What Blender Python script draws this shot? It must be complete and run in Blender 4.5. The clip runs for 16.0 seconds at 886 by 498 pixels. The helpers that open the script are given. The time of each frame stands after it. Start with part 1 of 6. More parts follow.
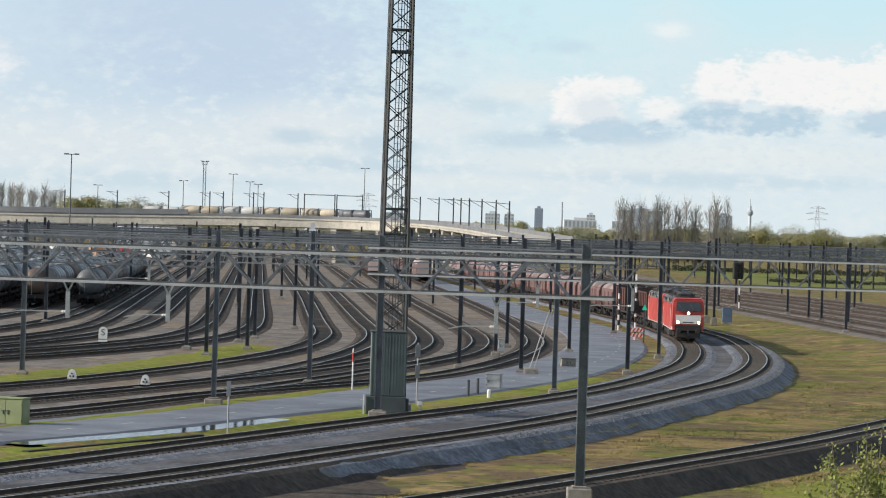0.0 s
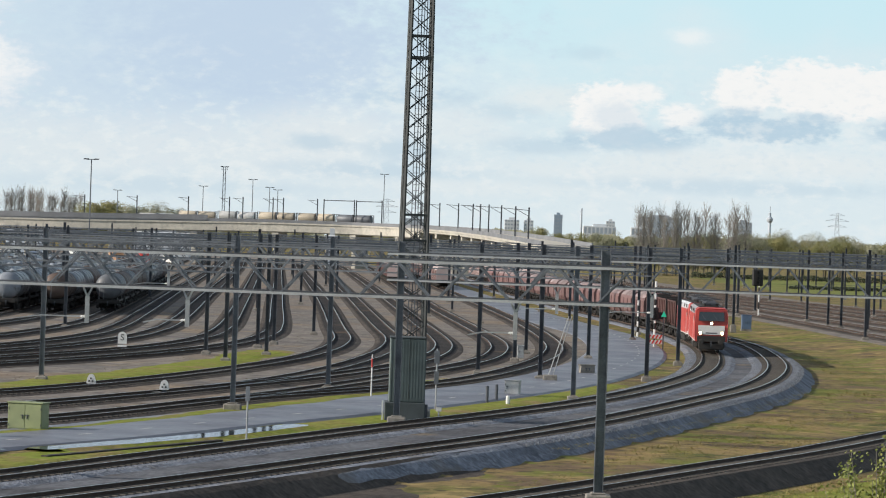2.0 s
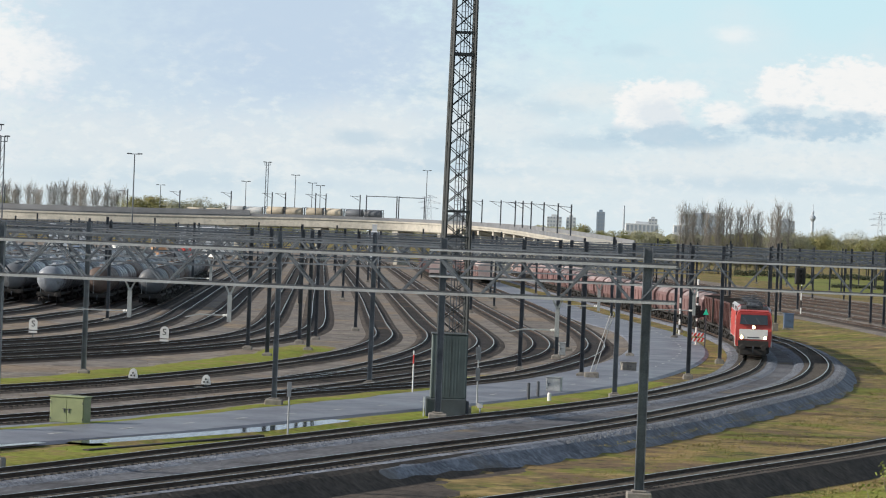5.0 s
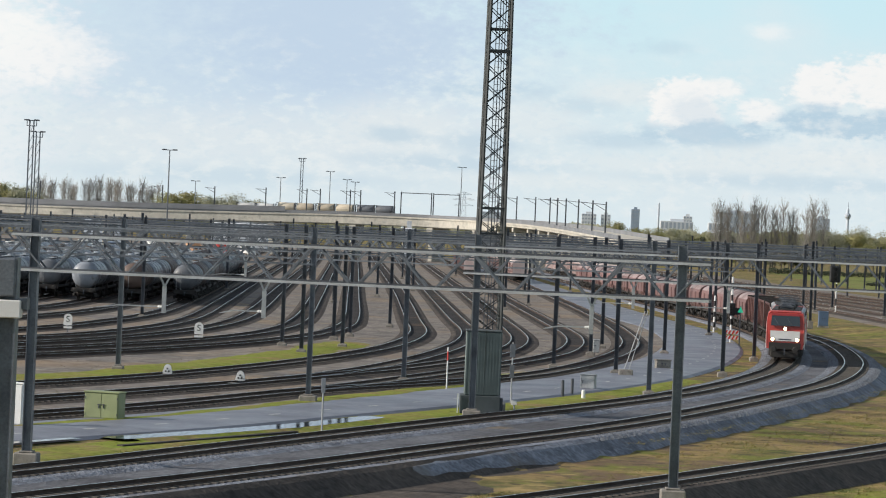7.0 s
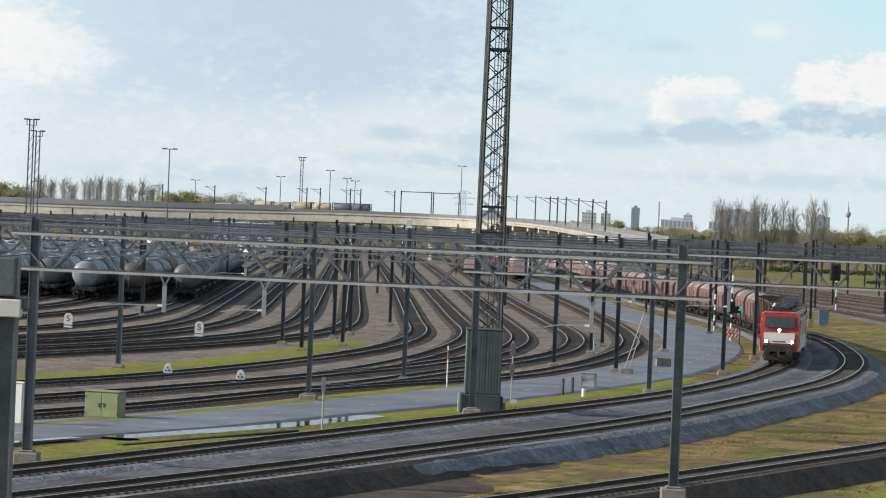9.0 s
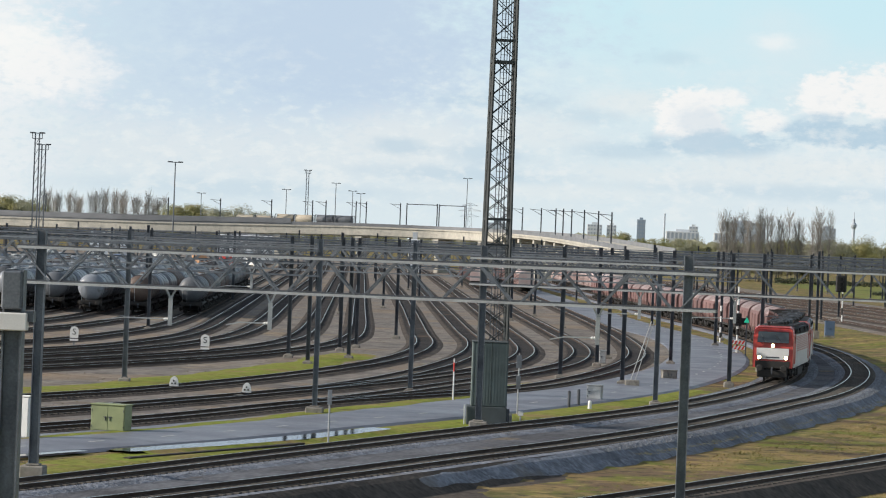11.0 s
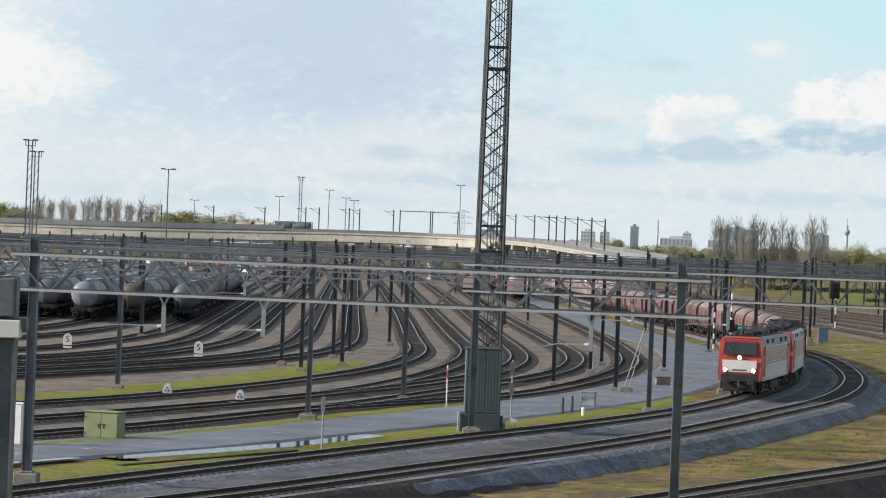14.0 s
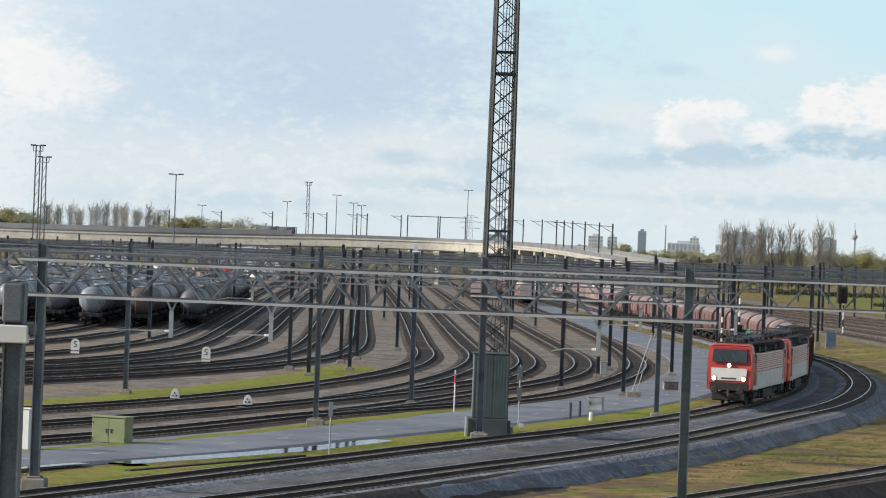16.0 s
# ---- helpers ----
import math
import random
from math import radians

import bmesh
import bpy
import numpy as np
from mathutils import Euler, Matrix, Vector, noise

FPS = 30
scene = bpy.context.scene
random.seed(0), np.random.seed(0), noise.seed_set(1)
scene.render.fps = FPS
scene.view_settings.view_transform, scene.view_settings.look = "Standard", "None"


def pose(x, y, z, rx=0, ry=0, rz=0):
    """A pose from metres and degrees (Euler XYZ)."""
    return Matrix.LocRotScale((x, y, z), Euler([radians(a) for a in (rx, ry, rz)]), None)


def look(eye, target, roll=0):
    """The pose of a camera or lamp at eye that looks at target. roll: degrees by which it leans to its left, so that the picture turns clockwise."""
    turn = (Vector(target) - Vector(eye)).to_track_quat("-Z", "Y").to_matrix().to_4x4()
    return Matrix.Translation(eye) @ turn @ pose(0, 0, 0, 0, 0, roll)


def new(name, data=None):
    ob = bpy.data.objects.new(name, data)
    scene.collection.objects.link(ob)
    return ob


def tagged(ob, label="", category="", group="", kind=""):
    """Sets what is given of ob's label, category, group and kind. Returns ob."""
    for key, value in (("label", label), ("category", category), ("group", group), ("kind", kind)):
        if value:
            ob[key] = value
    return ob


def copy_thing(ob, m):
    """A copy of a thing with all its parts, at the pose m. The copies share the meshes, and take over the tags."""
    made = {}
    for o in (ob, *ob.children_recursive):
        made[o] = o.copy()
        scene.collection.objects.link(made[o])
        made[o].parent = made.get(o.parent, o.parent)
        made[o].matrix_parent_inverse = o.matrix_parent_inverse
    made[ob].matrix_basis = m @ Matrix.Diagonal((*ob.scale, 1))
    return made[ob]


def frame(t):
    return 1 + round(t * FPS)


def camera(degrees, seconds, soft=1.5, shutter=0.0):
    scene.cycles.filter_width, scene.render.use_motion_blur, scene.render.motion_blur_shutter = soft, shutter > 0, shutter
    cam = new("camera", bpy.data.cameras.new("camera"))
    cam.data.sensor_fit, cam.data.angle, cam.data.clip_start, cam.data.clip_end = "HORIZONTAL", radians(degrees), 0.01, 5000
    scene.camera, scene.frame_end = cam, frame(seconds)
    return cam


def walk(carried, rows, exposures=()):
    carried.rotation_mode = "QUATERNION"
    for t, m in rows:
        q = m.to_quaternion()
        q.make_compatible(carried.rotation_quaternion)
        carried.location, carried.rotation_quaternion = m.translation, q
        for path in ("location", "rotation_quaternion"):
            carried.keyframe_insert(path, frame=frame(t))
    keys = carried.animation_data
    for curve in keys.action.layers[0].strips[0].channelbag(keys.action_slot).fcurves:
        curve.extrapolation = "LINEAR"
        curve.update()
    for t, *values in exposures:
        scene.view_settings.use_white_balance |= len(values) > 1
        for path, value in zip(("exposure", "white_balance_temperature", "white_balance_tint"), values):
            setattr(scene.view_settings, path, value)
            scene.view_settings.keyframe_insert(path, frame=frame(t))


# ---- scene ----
# camera: held by hand on a footbridge, panning only
EYE = 9.7
cam = camera(16.0, 16.0, soft=1.1)
TURNS = [
    (0.0, 89.666, -1.800, 0.010), (0.5, 89.697, -1.787, 0.024), (1.0, 89.705, -1.865, 0.121),
    (1.5, 89.706, -1.954, 0.293), (2.0, 89.765, -1.971, 0.363), (2.5, 89.781, -2.056, 0.519),
    (3.0, 89.758, -1.998, 0.596), (3.5, 89.672, -2.033, 0.637), (4.0, 89.594, -2.240, 0.761),
    (4.5, 89.682, -2.263, 0.937), (5.3, 89.66, -2.34, 1.25), (6.2, 89.62, -2.43, 1.58), (7.0, 89.588, -2.472, 1.761),
    (7.5, 89.536, -2.502, 1.791), (8.0, 89.519, -2.516, 1.759), (8.5, 89.533, -2.452, 1.746),
    (9.3, 89.59, -2.38, 1.78), (10.2, 89.68, -2.31, 1.84), (11.0, 89.787, -2.258, 1.867),
    (11.5, 89.882, -2.246, 1.825), (12.0, 89.932, -2.261, 1.776), (12.5, 89.965, -2.256, 1.747),
    (13.0, 89.948, -2.231, 1.753), (13.5, 89.948, -2.247, 1.747), (14.0, 89.916, -2.212, 1.745),
    (14.5, 89.852, -2.079, 1.678), (15.0, 89.859, -2.086, 1.701), (15.5, 89.923, -2.096, 1.764),
    (16.0, 90.001, -2.167, 1.882),
]
walk(cam, [(t, pose(0, 0, EYE, rx, ry, rz)) for t, rx, ry, rz in TURNS])

# ---- world, sun, exposure ----
SUN_EL, SUN_AZ = 26.0, -101.0     # azimuth from +y, clockwise seen from above
sun = new("sun", bpy.data.lights.new("sun", "SUN"))
sun.data.energy, sun.data.angle, sun.data.color = 5.2, radians(0.6), (1.0, 0.915, 0.815)
sdir = Vector((math.sin(radians(SUN_AZ)) * math.cos(radians(SUN_EL)), math.cos(radians(SUN_AZ)) * math.cos(radians(SUN_EL)), math.sin(radians(SUN_EL))))
sun.matrix_world = look(sdir * 300, (0, 0, 0))
scene.view_settings.exposure = -0.08


def make_world():
    w = bpy.data.worlds.new("sky")
    scene.world = w
    w.use_nodes = True
    nt = w.node_tree
    N, L = nt.nodes, nt.links
    N.clear()

    def val(op, a, b=None, clamp=False):
        n = N.new("ShaderNodeMath")
        n.operation, n.use_clamp = op, clamp
        for i, v in enumerate((a, b)):
            if v is None:
                continue
            if isinstance(v, (int, float)):
                n.inputs[i].default_value = v
            else:
                L.new(v, n.inputs[i])
        return n.outputs[0]

    def mix(fac, a, b):
        n = N.new("ShaderNodeMix")
        n.data_type = "RGBA"
        if isinstance(fac, (int, float)):
            n.inputs["Factor"].default_value = fac
        else:
            L.new(fac, n.inputs["Factor"])
        for s, v in ((n.inputs[6], a), (n.inputs[7], b)):
            if isinstance(v, tuple):
                s.default_value = (*v, 1)
            else:
                L.new(v, s)
        return n.outputs[2]

    sky = N.new("ShaderNodeTexSky")
    sky.sky_type, sky.sun_disc = "NISHITA", False
    sky.sun_elevation, sky.sun_rotation = radians(SUN_EL), radians(SUN_AZ)
    sky.air_density, sky.dust_density, sky.ozone_density = 1.0, 1.6, 1.5
    tc = N.new("ShaderNodeTexCoord")
    sep = N.new("ShaderNodeSeparateXYZ")
    L.new(tc.outputs["Generated"], sep.inputs[0])
    # bearing and height of the view on the sky, in degrees
    az = val("MULTIPLY", val("ARCTAN2", sep.outputs[0], sep.outputs[1]), 57.2958)
    el = val("MULTIPLY", val("ARCSINE", sep.outputs[2]), 57.2958)
    com = N.new("ShaderNodeCombineXYZ")
    L.new(az, com.inputs[0]), L.new(val("MULTIPLY", el, 1.9), com.inputs[1])

    def noise_of(scale, detail, rough, seed):
        n = N.new("ShaderNodeTexNoise")
        n.noise_dimensions = "4D"
        n.inputs["W"].default_value = seed
        n.inputs["Scale"].default_value, n.inputs["Detail"].default_value, n.inputs["Roughness"].default_value = scale, detail, rough
        L.new(com.outputs[0], n.inputs["Vector"])
        return n.outputs["Fac"]

    def ramp(x, lo, hi):
        n = N.new("ShaderNodeMapRange")
        n.interpolation_type = "SMOOTHSTEP"
        n.inputs[1].default_value, n.inputs[2].default_value = lo, hi
        L.new(x, n.inputs[0])
        return n.outputs[0]

    broad, mid, fine = noise_of(0.16, 4, 0.55, 3.1), noise_of(0.55, 6, 0.6, 8.4), noise_of(2.4, 8, 0.6, 1.7)
    puff = noise_of(5.5, 5, 0.55, 6.3)

    def blob(a, e, wa, we, rough=1.5):
        da = val("DIVIDE", val("SUBTRACT", az, a), wa)
        de = val("DIVIDE", val("SUBTRACT", el, e), we)
        r = val("SQRT", val("ADD", val("MULTIPLY", da, da), val("MULTIPLY", de, de)))
        ragged = val("ADD", val("MULTIPLY", val("SUBTRACT", fine, 0.5), rough), val("MULTIPLY", val("SUBTRACT", mid, 0.5), 1.6))
        ragged = val("ADD", ragged, val("MULTIPLY", val("SUBTRACT", puff, 0.5), 0.8))
        return val("ADD", r, ragged)

    clear = mix(ramp(el, 5.0, 1.5), (6.2, 8.7, 9.5), (7.3, 8.6, 9.1))
    hazy = mix(ramp(el, 20.0, 6.0), sky.outputs[0], clear)
    veil = mix(val("MULTIPLY", ramp(val("ADD", broad, val("MULTIPLY", mid, 0.5)), 0.60, 0.95), 0.55), hazy, (7.9, 8.6, 9.0))
    out = veil
    # the long grey-blue cloud, the sunlit edge beside it and the heap clouds
    for a, e, wa, we, soft, strength, col in SKY_CLOUDS:
        m = val("MULTIPLY", val("SUBTRACT", 1.0, ramp(blob(a, e, wa, we), 1.0 - soft, 1.0 + soft)), strength)
        out = mix(m, out, col)
    # thin mottled cloud low over the horizon, and the creased tops of the heaps
    wisps = val("MULTIPLY", val("MULTIPLY", ramp(val("ADD", fine, val("MULTIPLY", mid, 0.6)), 0.78, 0.98), ramp(el, 4.0, 1.6)), 0.5)
    out = mix(wisps, out, (8.9, 9.2, 9.2))
    crease = val("MULTIPLY", val("MULTIPLY", ramp(puff, 0.50, 0.66), ramp(el, 3.6, 2.4)), 0.22)
    out = mix(crease, out, (6.3, 7.6, 8.6))
    low = val("MULTIPLY", ramp(el, 1.3, 0.1), 0.4)
    out = mix(low, out, (7.7, 8.6, 8.9))
    bg = N.new("ShaderNodeBackground")
    L.new(out, bg.inputs[0])
    bg.inputs[1].default_value = 0.1
    o = N.new("ShaderNodeOutputWorld")
    L.new(bg.outputs[0], o.inputs[0])


# bearing, height, half width, half height (degrees), softness, strength, colour
GREY, WHITE, BLUISH = (5.7, 7.0, 8.5), (9.7, 9.7, 9.6), (5.1, 6.7, 7.9)
PALE = (8.3, 8.8, 8.9)
SKY_CLOUDS = [
    (-5.2, 1.0, 7.5, 0.9, 0.9, 0.7, (7.3, 8.2, 8.7)),
    (-5.6, 3.6, 4.6, 2.3, 0.5, 0.8, (6.3, 7.5, 8.7)),
    (-3.9, 3.7, 2.6, 1.3, 0.6, 0.9, GREY),
    (-11.4, 3.0, 2.0, 3.6, 0.7, 0.9, (9.3, 9.5, 9.6)),
    (-9.55, 3.05, 0.75, 0.6, 0.6, 0.85, (10.0, 10.0, 9.8)),
    (-8.9, 2.75, 0.8, 0.45, 0.6, 0.8, (9.5, 9.6, 9.6)),
    (-7.4, 1.4, 1.6, 0.5, 0.8, 0.5, PALE),
    (-4.2, 1.45, 2.2, 0.5, 0.8, 0.5, PALE),
    (-2.6, 1.75, 1.0, 0.45, 0.7, 0.6, PALE),
    (-0.9, 2.5, 1.0, 0.16, 0.8, 0.45, BLUISH),
    (-2.7, 1.62, 0.45, 0.14, 0.8, 0.6, BLUISH),
    (-1.2, 1.55, 0.7, 0.16, 0.8, 0.5, BLUISH),
    (1.5, 2.55, 0.8, 0.22, 0.7, 0.7, PALE),
    (0.6, 2.3, 0.6, 0.12, 0.8, 0.4, BLUISH),
    (2.55, 2.35, 0.62, 0.50, 0.22, 0.97, WHITE),
    (3.1, 2.72, 0.42, 0.18, 0.4, 0.9, WHITE),
    (3.9, 2.3, 0.36, 0.20, 0.4, 0.9, WHITE),
    (5.0, 2.75, 0.62, 0.44, 0.22, 0.97, WHITE),
    (6.5, 2.85, 1.35, 0.55, 0.22, 0.97, WHITE),
    (8.2, 2.85, 1.2, 0.70, 0.22, 0.97, WHITE),
    (10.5, 2.7, 2.2, 0.60, 0.4, 0.9, WHITE),
    (2.75, 2.22, 0.42, 0.34, 0.5, 0.6, (7.0, 7.9, 8.6)),
    (5.4, 2.12, 1.25, 0.26, 0.3, 0.92, BLUISH),
    (4.95, 2.38, 0.42, 0.16, 0.4, 0.85, BLUISH),
    (6.2, 2.32, 0.5, 0.14, 0.4, 0.85, BLUISH),
    (3.0, 1.86, 1.1, 0.20, 0.45, 0.8, BLUISH),
    (8.2, 2.15, 0.9, 0.28, 0.4, 0.85, BLUISH),
    (10.8, 2.0, 1.4, 0.3, 0.5, 0.8, BLUISH),
    (5.6, 1.5, 2.6, 0.2, 0.8, 0.7, PALE),
    (2.6, 1.25, 2.2, 0.16, 0.8, 0.5, PALE),
    (3.98, 3.74, 0.34, 0.16, 0.7, 0.6, WHITE),
    (-1.6, 1.15, 1.6, 0.14, 0.8, 0.5, BLUISH),
    (1.4, 1.7, 0.8, 0.12, 0.8, 0.5, BLUISH),
    (4.6, 1.05, 2.4, 0.12, 0.8, 0.45, BLUISH),
    (-5.6, 0.75, 2.6, 0.14, 0.8, 0.4, BLUISH),
    (0.2, 0.9, 2.0, 0.12, 0.8, 0.5, PALE),
    (-0.2, 2.0, 0.7, 0.3, 0.7, 0.5, PALE),
    (2.2, 3.4, 0.4, 0.12, 0.9, 0.35, BLUISH),
]
make_world()


# ---- materials ----
def mat(name, col, rough=0.7, metal=0.0, var=0.25, scale=3.0, grain=40.0, bump=0.15, dist=0.01, tint=None, spots=None, emit=0.0, spec=0.5, each=0.0):
    """A surface with broad blotches towards tint, fine grain and relief; spots: (colour, scale, threshold) for a second cover."""
    m = bpy.data.materials.new(name)
    m.use_nodes = True
    nt = m.node_tree
    N, L = nt.nodes, nt.links
    b = N["Principled BSDF"]
    b.inputs["Roughness"].default_value, b.inputs["Metallic"].default_value = rough, metal
    b.inputs["Specular IOR Level"].default_value = spec
    tc = N.new("ShaderNodeTexCoord")

    def tex(s, detail, w):
        n = N.new("ShaderNodeTexNoise")
        n.noise_dimensions = "4D"
        n.inputs["W"].default_value = w
        n.inputs["Scale"].default_value, n.inputs["Detail"].default_value, n.inputs["Roughness"].default_value = s, detail, 0.6
        L.new(tc.outputs["Object"], n.inputs["Vector"])
        return n.outputs["Fac"]

    def rng(x, lo, hi, a=0.0, z=1.0):
        n = N.new("ShaderNodeMapRange")
        n.inputs[1].default_value, n.inputs[2].default_value, n.inputs[3].default_value, n.inputs[4].default_value = lo, hi, a, z
        L.new(x, n.inputs[0])
        return n.outputs[0]

    def mix(fac, a, c):
        n = N.new("ShaderNodeMix")
        n.data_type = "RGBA"
        L.new(fac, n.inputs["Factor"])
        for s, v in ((n.inputs[6], a), (n.inputs[7], c)):
            if isinstance(v, tuple):
                s.default_value = (*v, 1)
            else:
                L.new(v, s)
        return n.outputs[2]

    tint = tint or tuple(c * (1 - var) for c in col)
    big, small = tex(scale, 4, 1.3), tex(grain, 3, 5.2)
    out = mix(rng(big, 0.35, 0.68), tuple(col), tuple(tint))
    if spots:
        out = mix(rng(tex(spots[1], 6, 9.7), spots[2], spots[2] + 0.12), out, tuple(spots[0]))
    h = N.new("ShaderNodeHueSaturation")
    L.new(rng(small, 0.25, 0.75, 1 - var * 0.8, 1 + var * 0.8), h.inputs["Value"])
    L.new(out, h.inputs["Color"])
    last = h.outputs[0]
    if each:
        oi = N.new("ShaderNodeObjectInfo")
        h2 = N.new("ShaderNodeHueSaturation")
        L.new(rng(oi.outputs["Random"], 0, 1, 1 - each, 1 + each), h2.inputs["Value"])
        L.new(last, h2.inputs["Color"])
        last = h2.outputs[0]
    L.new(last, b.inputs["Base Color"])
    L.new(rng(big, 0.3, 0.7, max(0.02, rough - 0.1), min(1, rough + 0.1)), b.inputs["Roughness"])
    if bump:
        bn = N.new("ShaderNodeBump")
        bn.inputs["Strength"].default_value, bn.inputs["Distance"].default_value = bump, dist
        L.new(small, bn.inputs["Height"])
        L.new(bn.outputs[0], b.inputs["Normal"])
    if emit:
        b.inputs["Emission Color"].default_value = (*col, 1)
        b.inputs["Emission Strength"].default_value = emit
    return m


def layered(m, layers):
    """Lays further covers on a material: (seed, scale, from, to, amount, colour), patchy with ragged rims."""
    N, L = m.node_tree.nodes, m.node_tree.links
    b = N["Principled BSDF"]
    old = b.inputs["Base Color"].links[0].from_socket
    tc = N.new("ShaderNodeTexCoord")
    for w, sc, lo, hi, amount, col in layers:
        n = N.new("ShaderNodeTexNoise")
        n.noise_dimensions = "4D"
        n.inputs["W"].default_value, n.inputs["Scale"].default_value = w, sc
        n.inputs["Detail"].default_value, n.inputs["Roughness"].default_value = 6, 0.65
        L.new(tc.outputs["Object"], n.inputs["Vector"])
        r = N.new("ShaderNodeMapRange")
        r.inputs[1].default_value, r.inputs[2].default_value, r.inputs[4].default_value = lo, hi, amount
        L.new(n.outputs["Fac"], r.inputs[0])
        x = N.new("ShaderNodeMix")
        x.data_type = "RGBA"
        L.new(r.outputs[0], x.inputs["Factor"])
        L.new(old, x.inputs[6])
        x.inputs[7].default_value = (*col, 1)
        old = x.outputs[2]
    L.new(old, b.inputs["Base Color"])
    return m


GRASS = layered(mat("rough_grass", (0.118, 0.118, 0.046), 0.95, var=0.55, scale=0.16, grain=2.2, bump=0.8, dist=0.08, tint=(0.245, 0.17, 0.078), spots=((0.055, 0.075, 0.026), 0.24, 0.53), spec=0.1),
                [(21.0, 0.11, 0.47, 0.58, 0.8, (0.29, 0.205, 0.095)), (33.0, 0.16, 0.52, 0.58, 0.85, (0.135, 0.095, 0.068)), (47.0, 0.22, 0.51, 0.58, 0.85, (0.15, 0.17, 0.035)), (58.0, 0.9, 0.53, 0.62, 0.75, (0.06, 0.05, 0.034)), (64.0, 0.6, 0.55, 0.63, 0.8, (0.36, 0.27, 0.12))])
VERGE = mat("mown_grass", (0.18, 0.225, 0.032), 0.95, var=0.5, scale=0.45, grain=2.6, bump=0.9, dist=0.1, tint=(0.21, 0.195, 0.055), spots=((0.25, 0.185, 0.085), 0.35, 0.53), spec=0.1)
FIELD = mat("far_field", (0.15, 0.18, 0.045), 0.95, var=0.35, scale=0.03, grain=0.3, bump=0.2, tint=(0.20, 0.19, 0.07), spots=((0.07, 0.085, 0.035), 0.05, 0.52), spec=0.1)
YARD = layered(mat("yard_gravel", (0.215, 0.188, 0.162), 0.95, var=0.55, scale=0.16, grain=1.6, bump=0.6, dist=0.06, tint=(0.135, 0.128, 0.125), spots=((0.245, 0.185, 0.12), 0.10, 0.55), spec=0.15),
               [(12.0, 0.5, 0.53, 0.62, 0.7, (0.085, 0.075, 0.068)), (17.0, 0.8, 0.55, 0.64, 0.65, (0.34, 0.31, 0.27)), (29.0, 0.05, 0.51, 0.60, 0.45, (0.25, 0.18, 0.115))])
BALLAST = layered(mat("grey_ballast", (0.235, 0.255, 0.295), 0.95, var=0.6, scale=0.6, grain=4.5, bump=1.0, dist=0.14, tint=(0.12, 0.13, 0.155), spec=0.2),
                  [(14.0, 1.1, 0.54, 0.64, 0.5, (0.10, 0.107, 0.125)), (25.0, 2.3, 0.54, 0.62, 0.6, (0.33, 0.35, 0.39)), (36.0, 0.25, 0.54, 0.62, 0.5, (0.17, 0.145, 0.115))])
FILL = mat("dark_grey_ballast", (0.14, 0.145, 0.16), 0.95, var=0.6, scale=0.3, grain=3.5, bump=1.0, dist=0.12, tint=(0.07, 0.07, 0.078), spots=((0.20, 0.155, 0.10), 0.22, 0.58), spec=0.2)
BALLAST_OLD = mat("brown_ballast", (0.10, 0.083, 0.07), 0.95, var=0.6, scale=0.4, grain=3.5, bump=1.0, dist=0.1, tint=(0.05, 0.045, 0.042), spec=0.15)
FOURFOOT = mat("oily_ballast", (0.048, 0.043, 0.041), 0.95, var=0.6, scale=0.3, grain=5.0, bump=0.9, dist=0.08, tint=(0.028, 0.026, 0.027), spots=((0.125, 0.09, 0.058), 0.12, 0.58), spec=0.15)
RAILHEAD = mat("worn_rail_steel", (0.62, 0.61, 0.60), 0.30, 1.0, var=0.12, scale=1.0, bump=0.0)
RAILSIDE = mat("rusty_rail_web", (0.075, 0.05, 0.037), 0.85, 0.2, var=0.3, scale=1.0)
SLEEPER = mat("concrete_sleeper", (0.10, 0.088, 0.075), 0.9, var=0.4, scale=2.0)
ASPHALT = mat("pale_asphalt", (0.175, 0.182, 0.215), 0.5, var=0.25, scale=0.25, grain=4.0, bump=0.15, tint=(0.13, 0.136, 0.165), spots=((0.10, 0.10, 0.118), 0.4, 0.60), spec=0.5)
PAINT = mat("road_paint", (0.62, 0.62, 0.6), 0.8, var=0.3, scale=2.0)
STEEL = mat("galvanised_steel", (0.155, 0.172, 0.195), 0.55, 0.35, var=0.35, scale=1.2, grain=20, tint=(0.10, 0.11, 0.125))
STEEL_LIGHT = mat("bright_zinc_steel", (0.42, 0.435, 0.445), 0.5, 0.3, var=0.3, scale=1.0, grain=20)
ZINC_DULL = mat("dull_zinc_steel", (0.24, 0.26, 0.285), 0.55, 0.3, var=0.3, scale=1.0, grain=20)
STEEL_DARK = mat("dark_steel", (0.085, 0.093, 0.108), 0.65, 0.3, var=0.35, scale=1.0, grain=20)
MASTGREY = mat("painted_mast_steel", (0.038, 0.045, 0.047), 0.6, 0.2, var=0.25, scale=1.0)
CONCRETE = mat("pole_footing_concrete", (0.27, 0.25, 0.22), 0.9, var=0.35, scale=2.0, spots=((0.15, 0.14, 0.12), 3.0, 0.54))
FASCIA = layered(mat("viaduct_concrete", (0.53, 0.50, 0.43), 0.9, var=0.2, scale=0.12, grain=0.9, tint=(0.43, 0.41, 0.36)),
                 [(5.0, 0.3, 0.54, 0.66, 0.6, (0.30, 0.29, 0.26)), (9.0, 0.9, 0.56, 0.68, 0.5, (0.22, 0.21, 0.19))])
PARAPET = mat("parapet_steel", (0.22, 0.23, 0.245), 0.7, 0.2, var=0.25, scale=0.2)
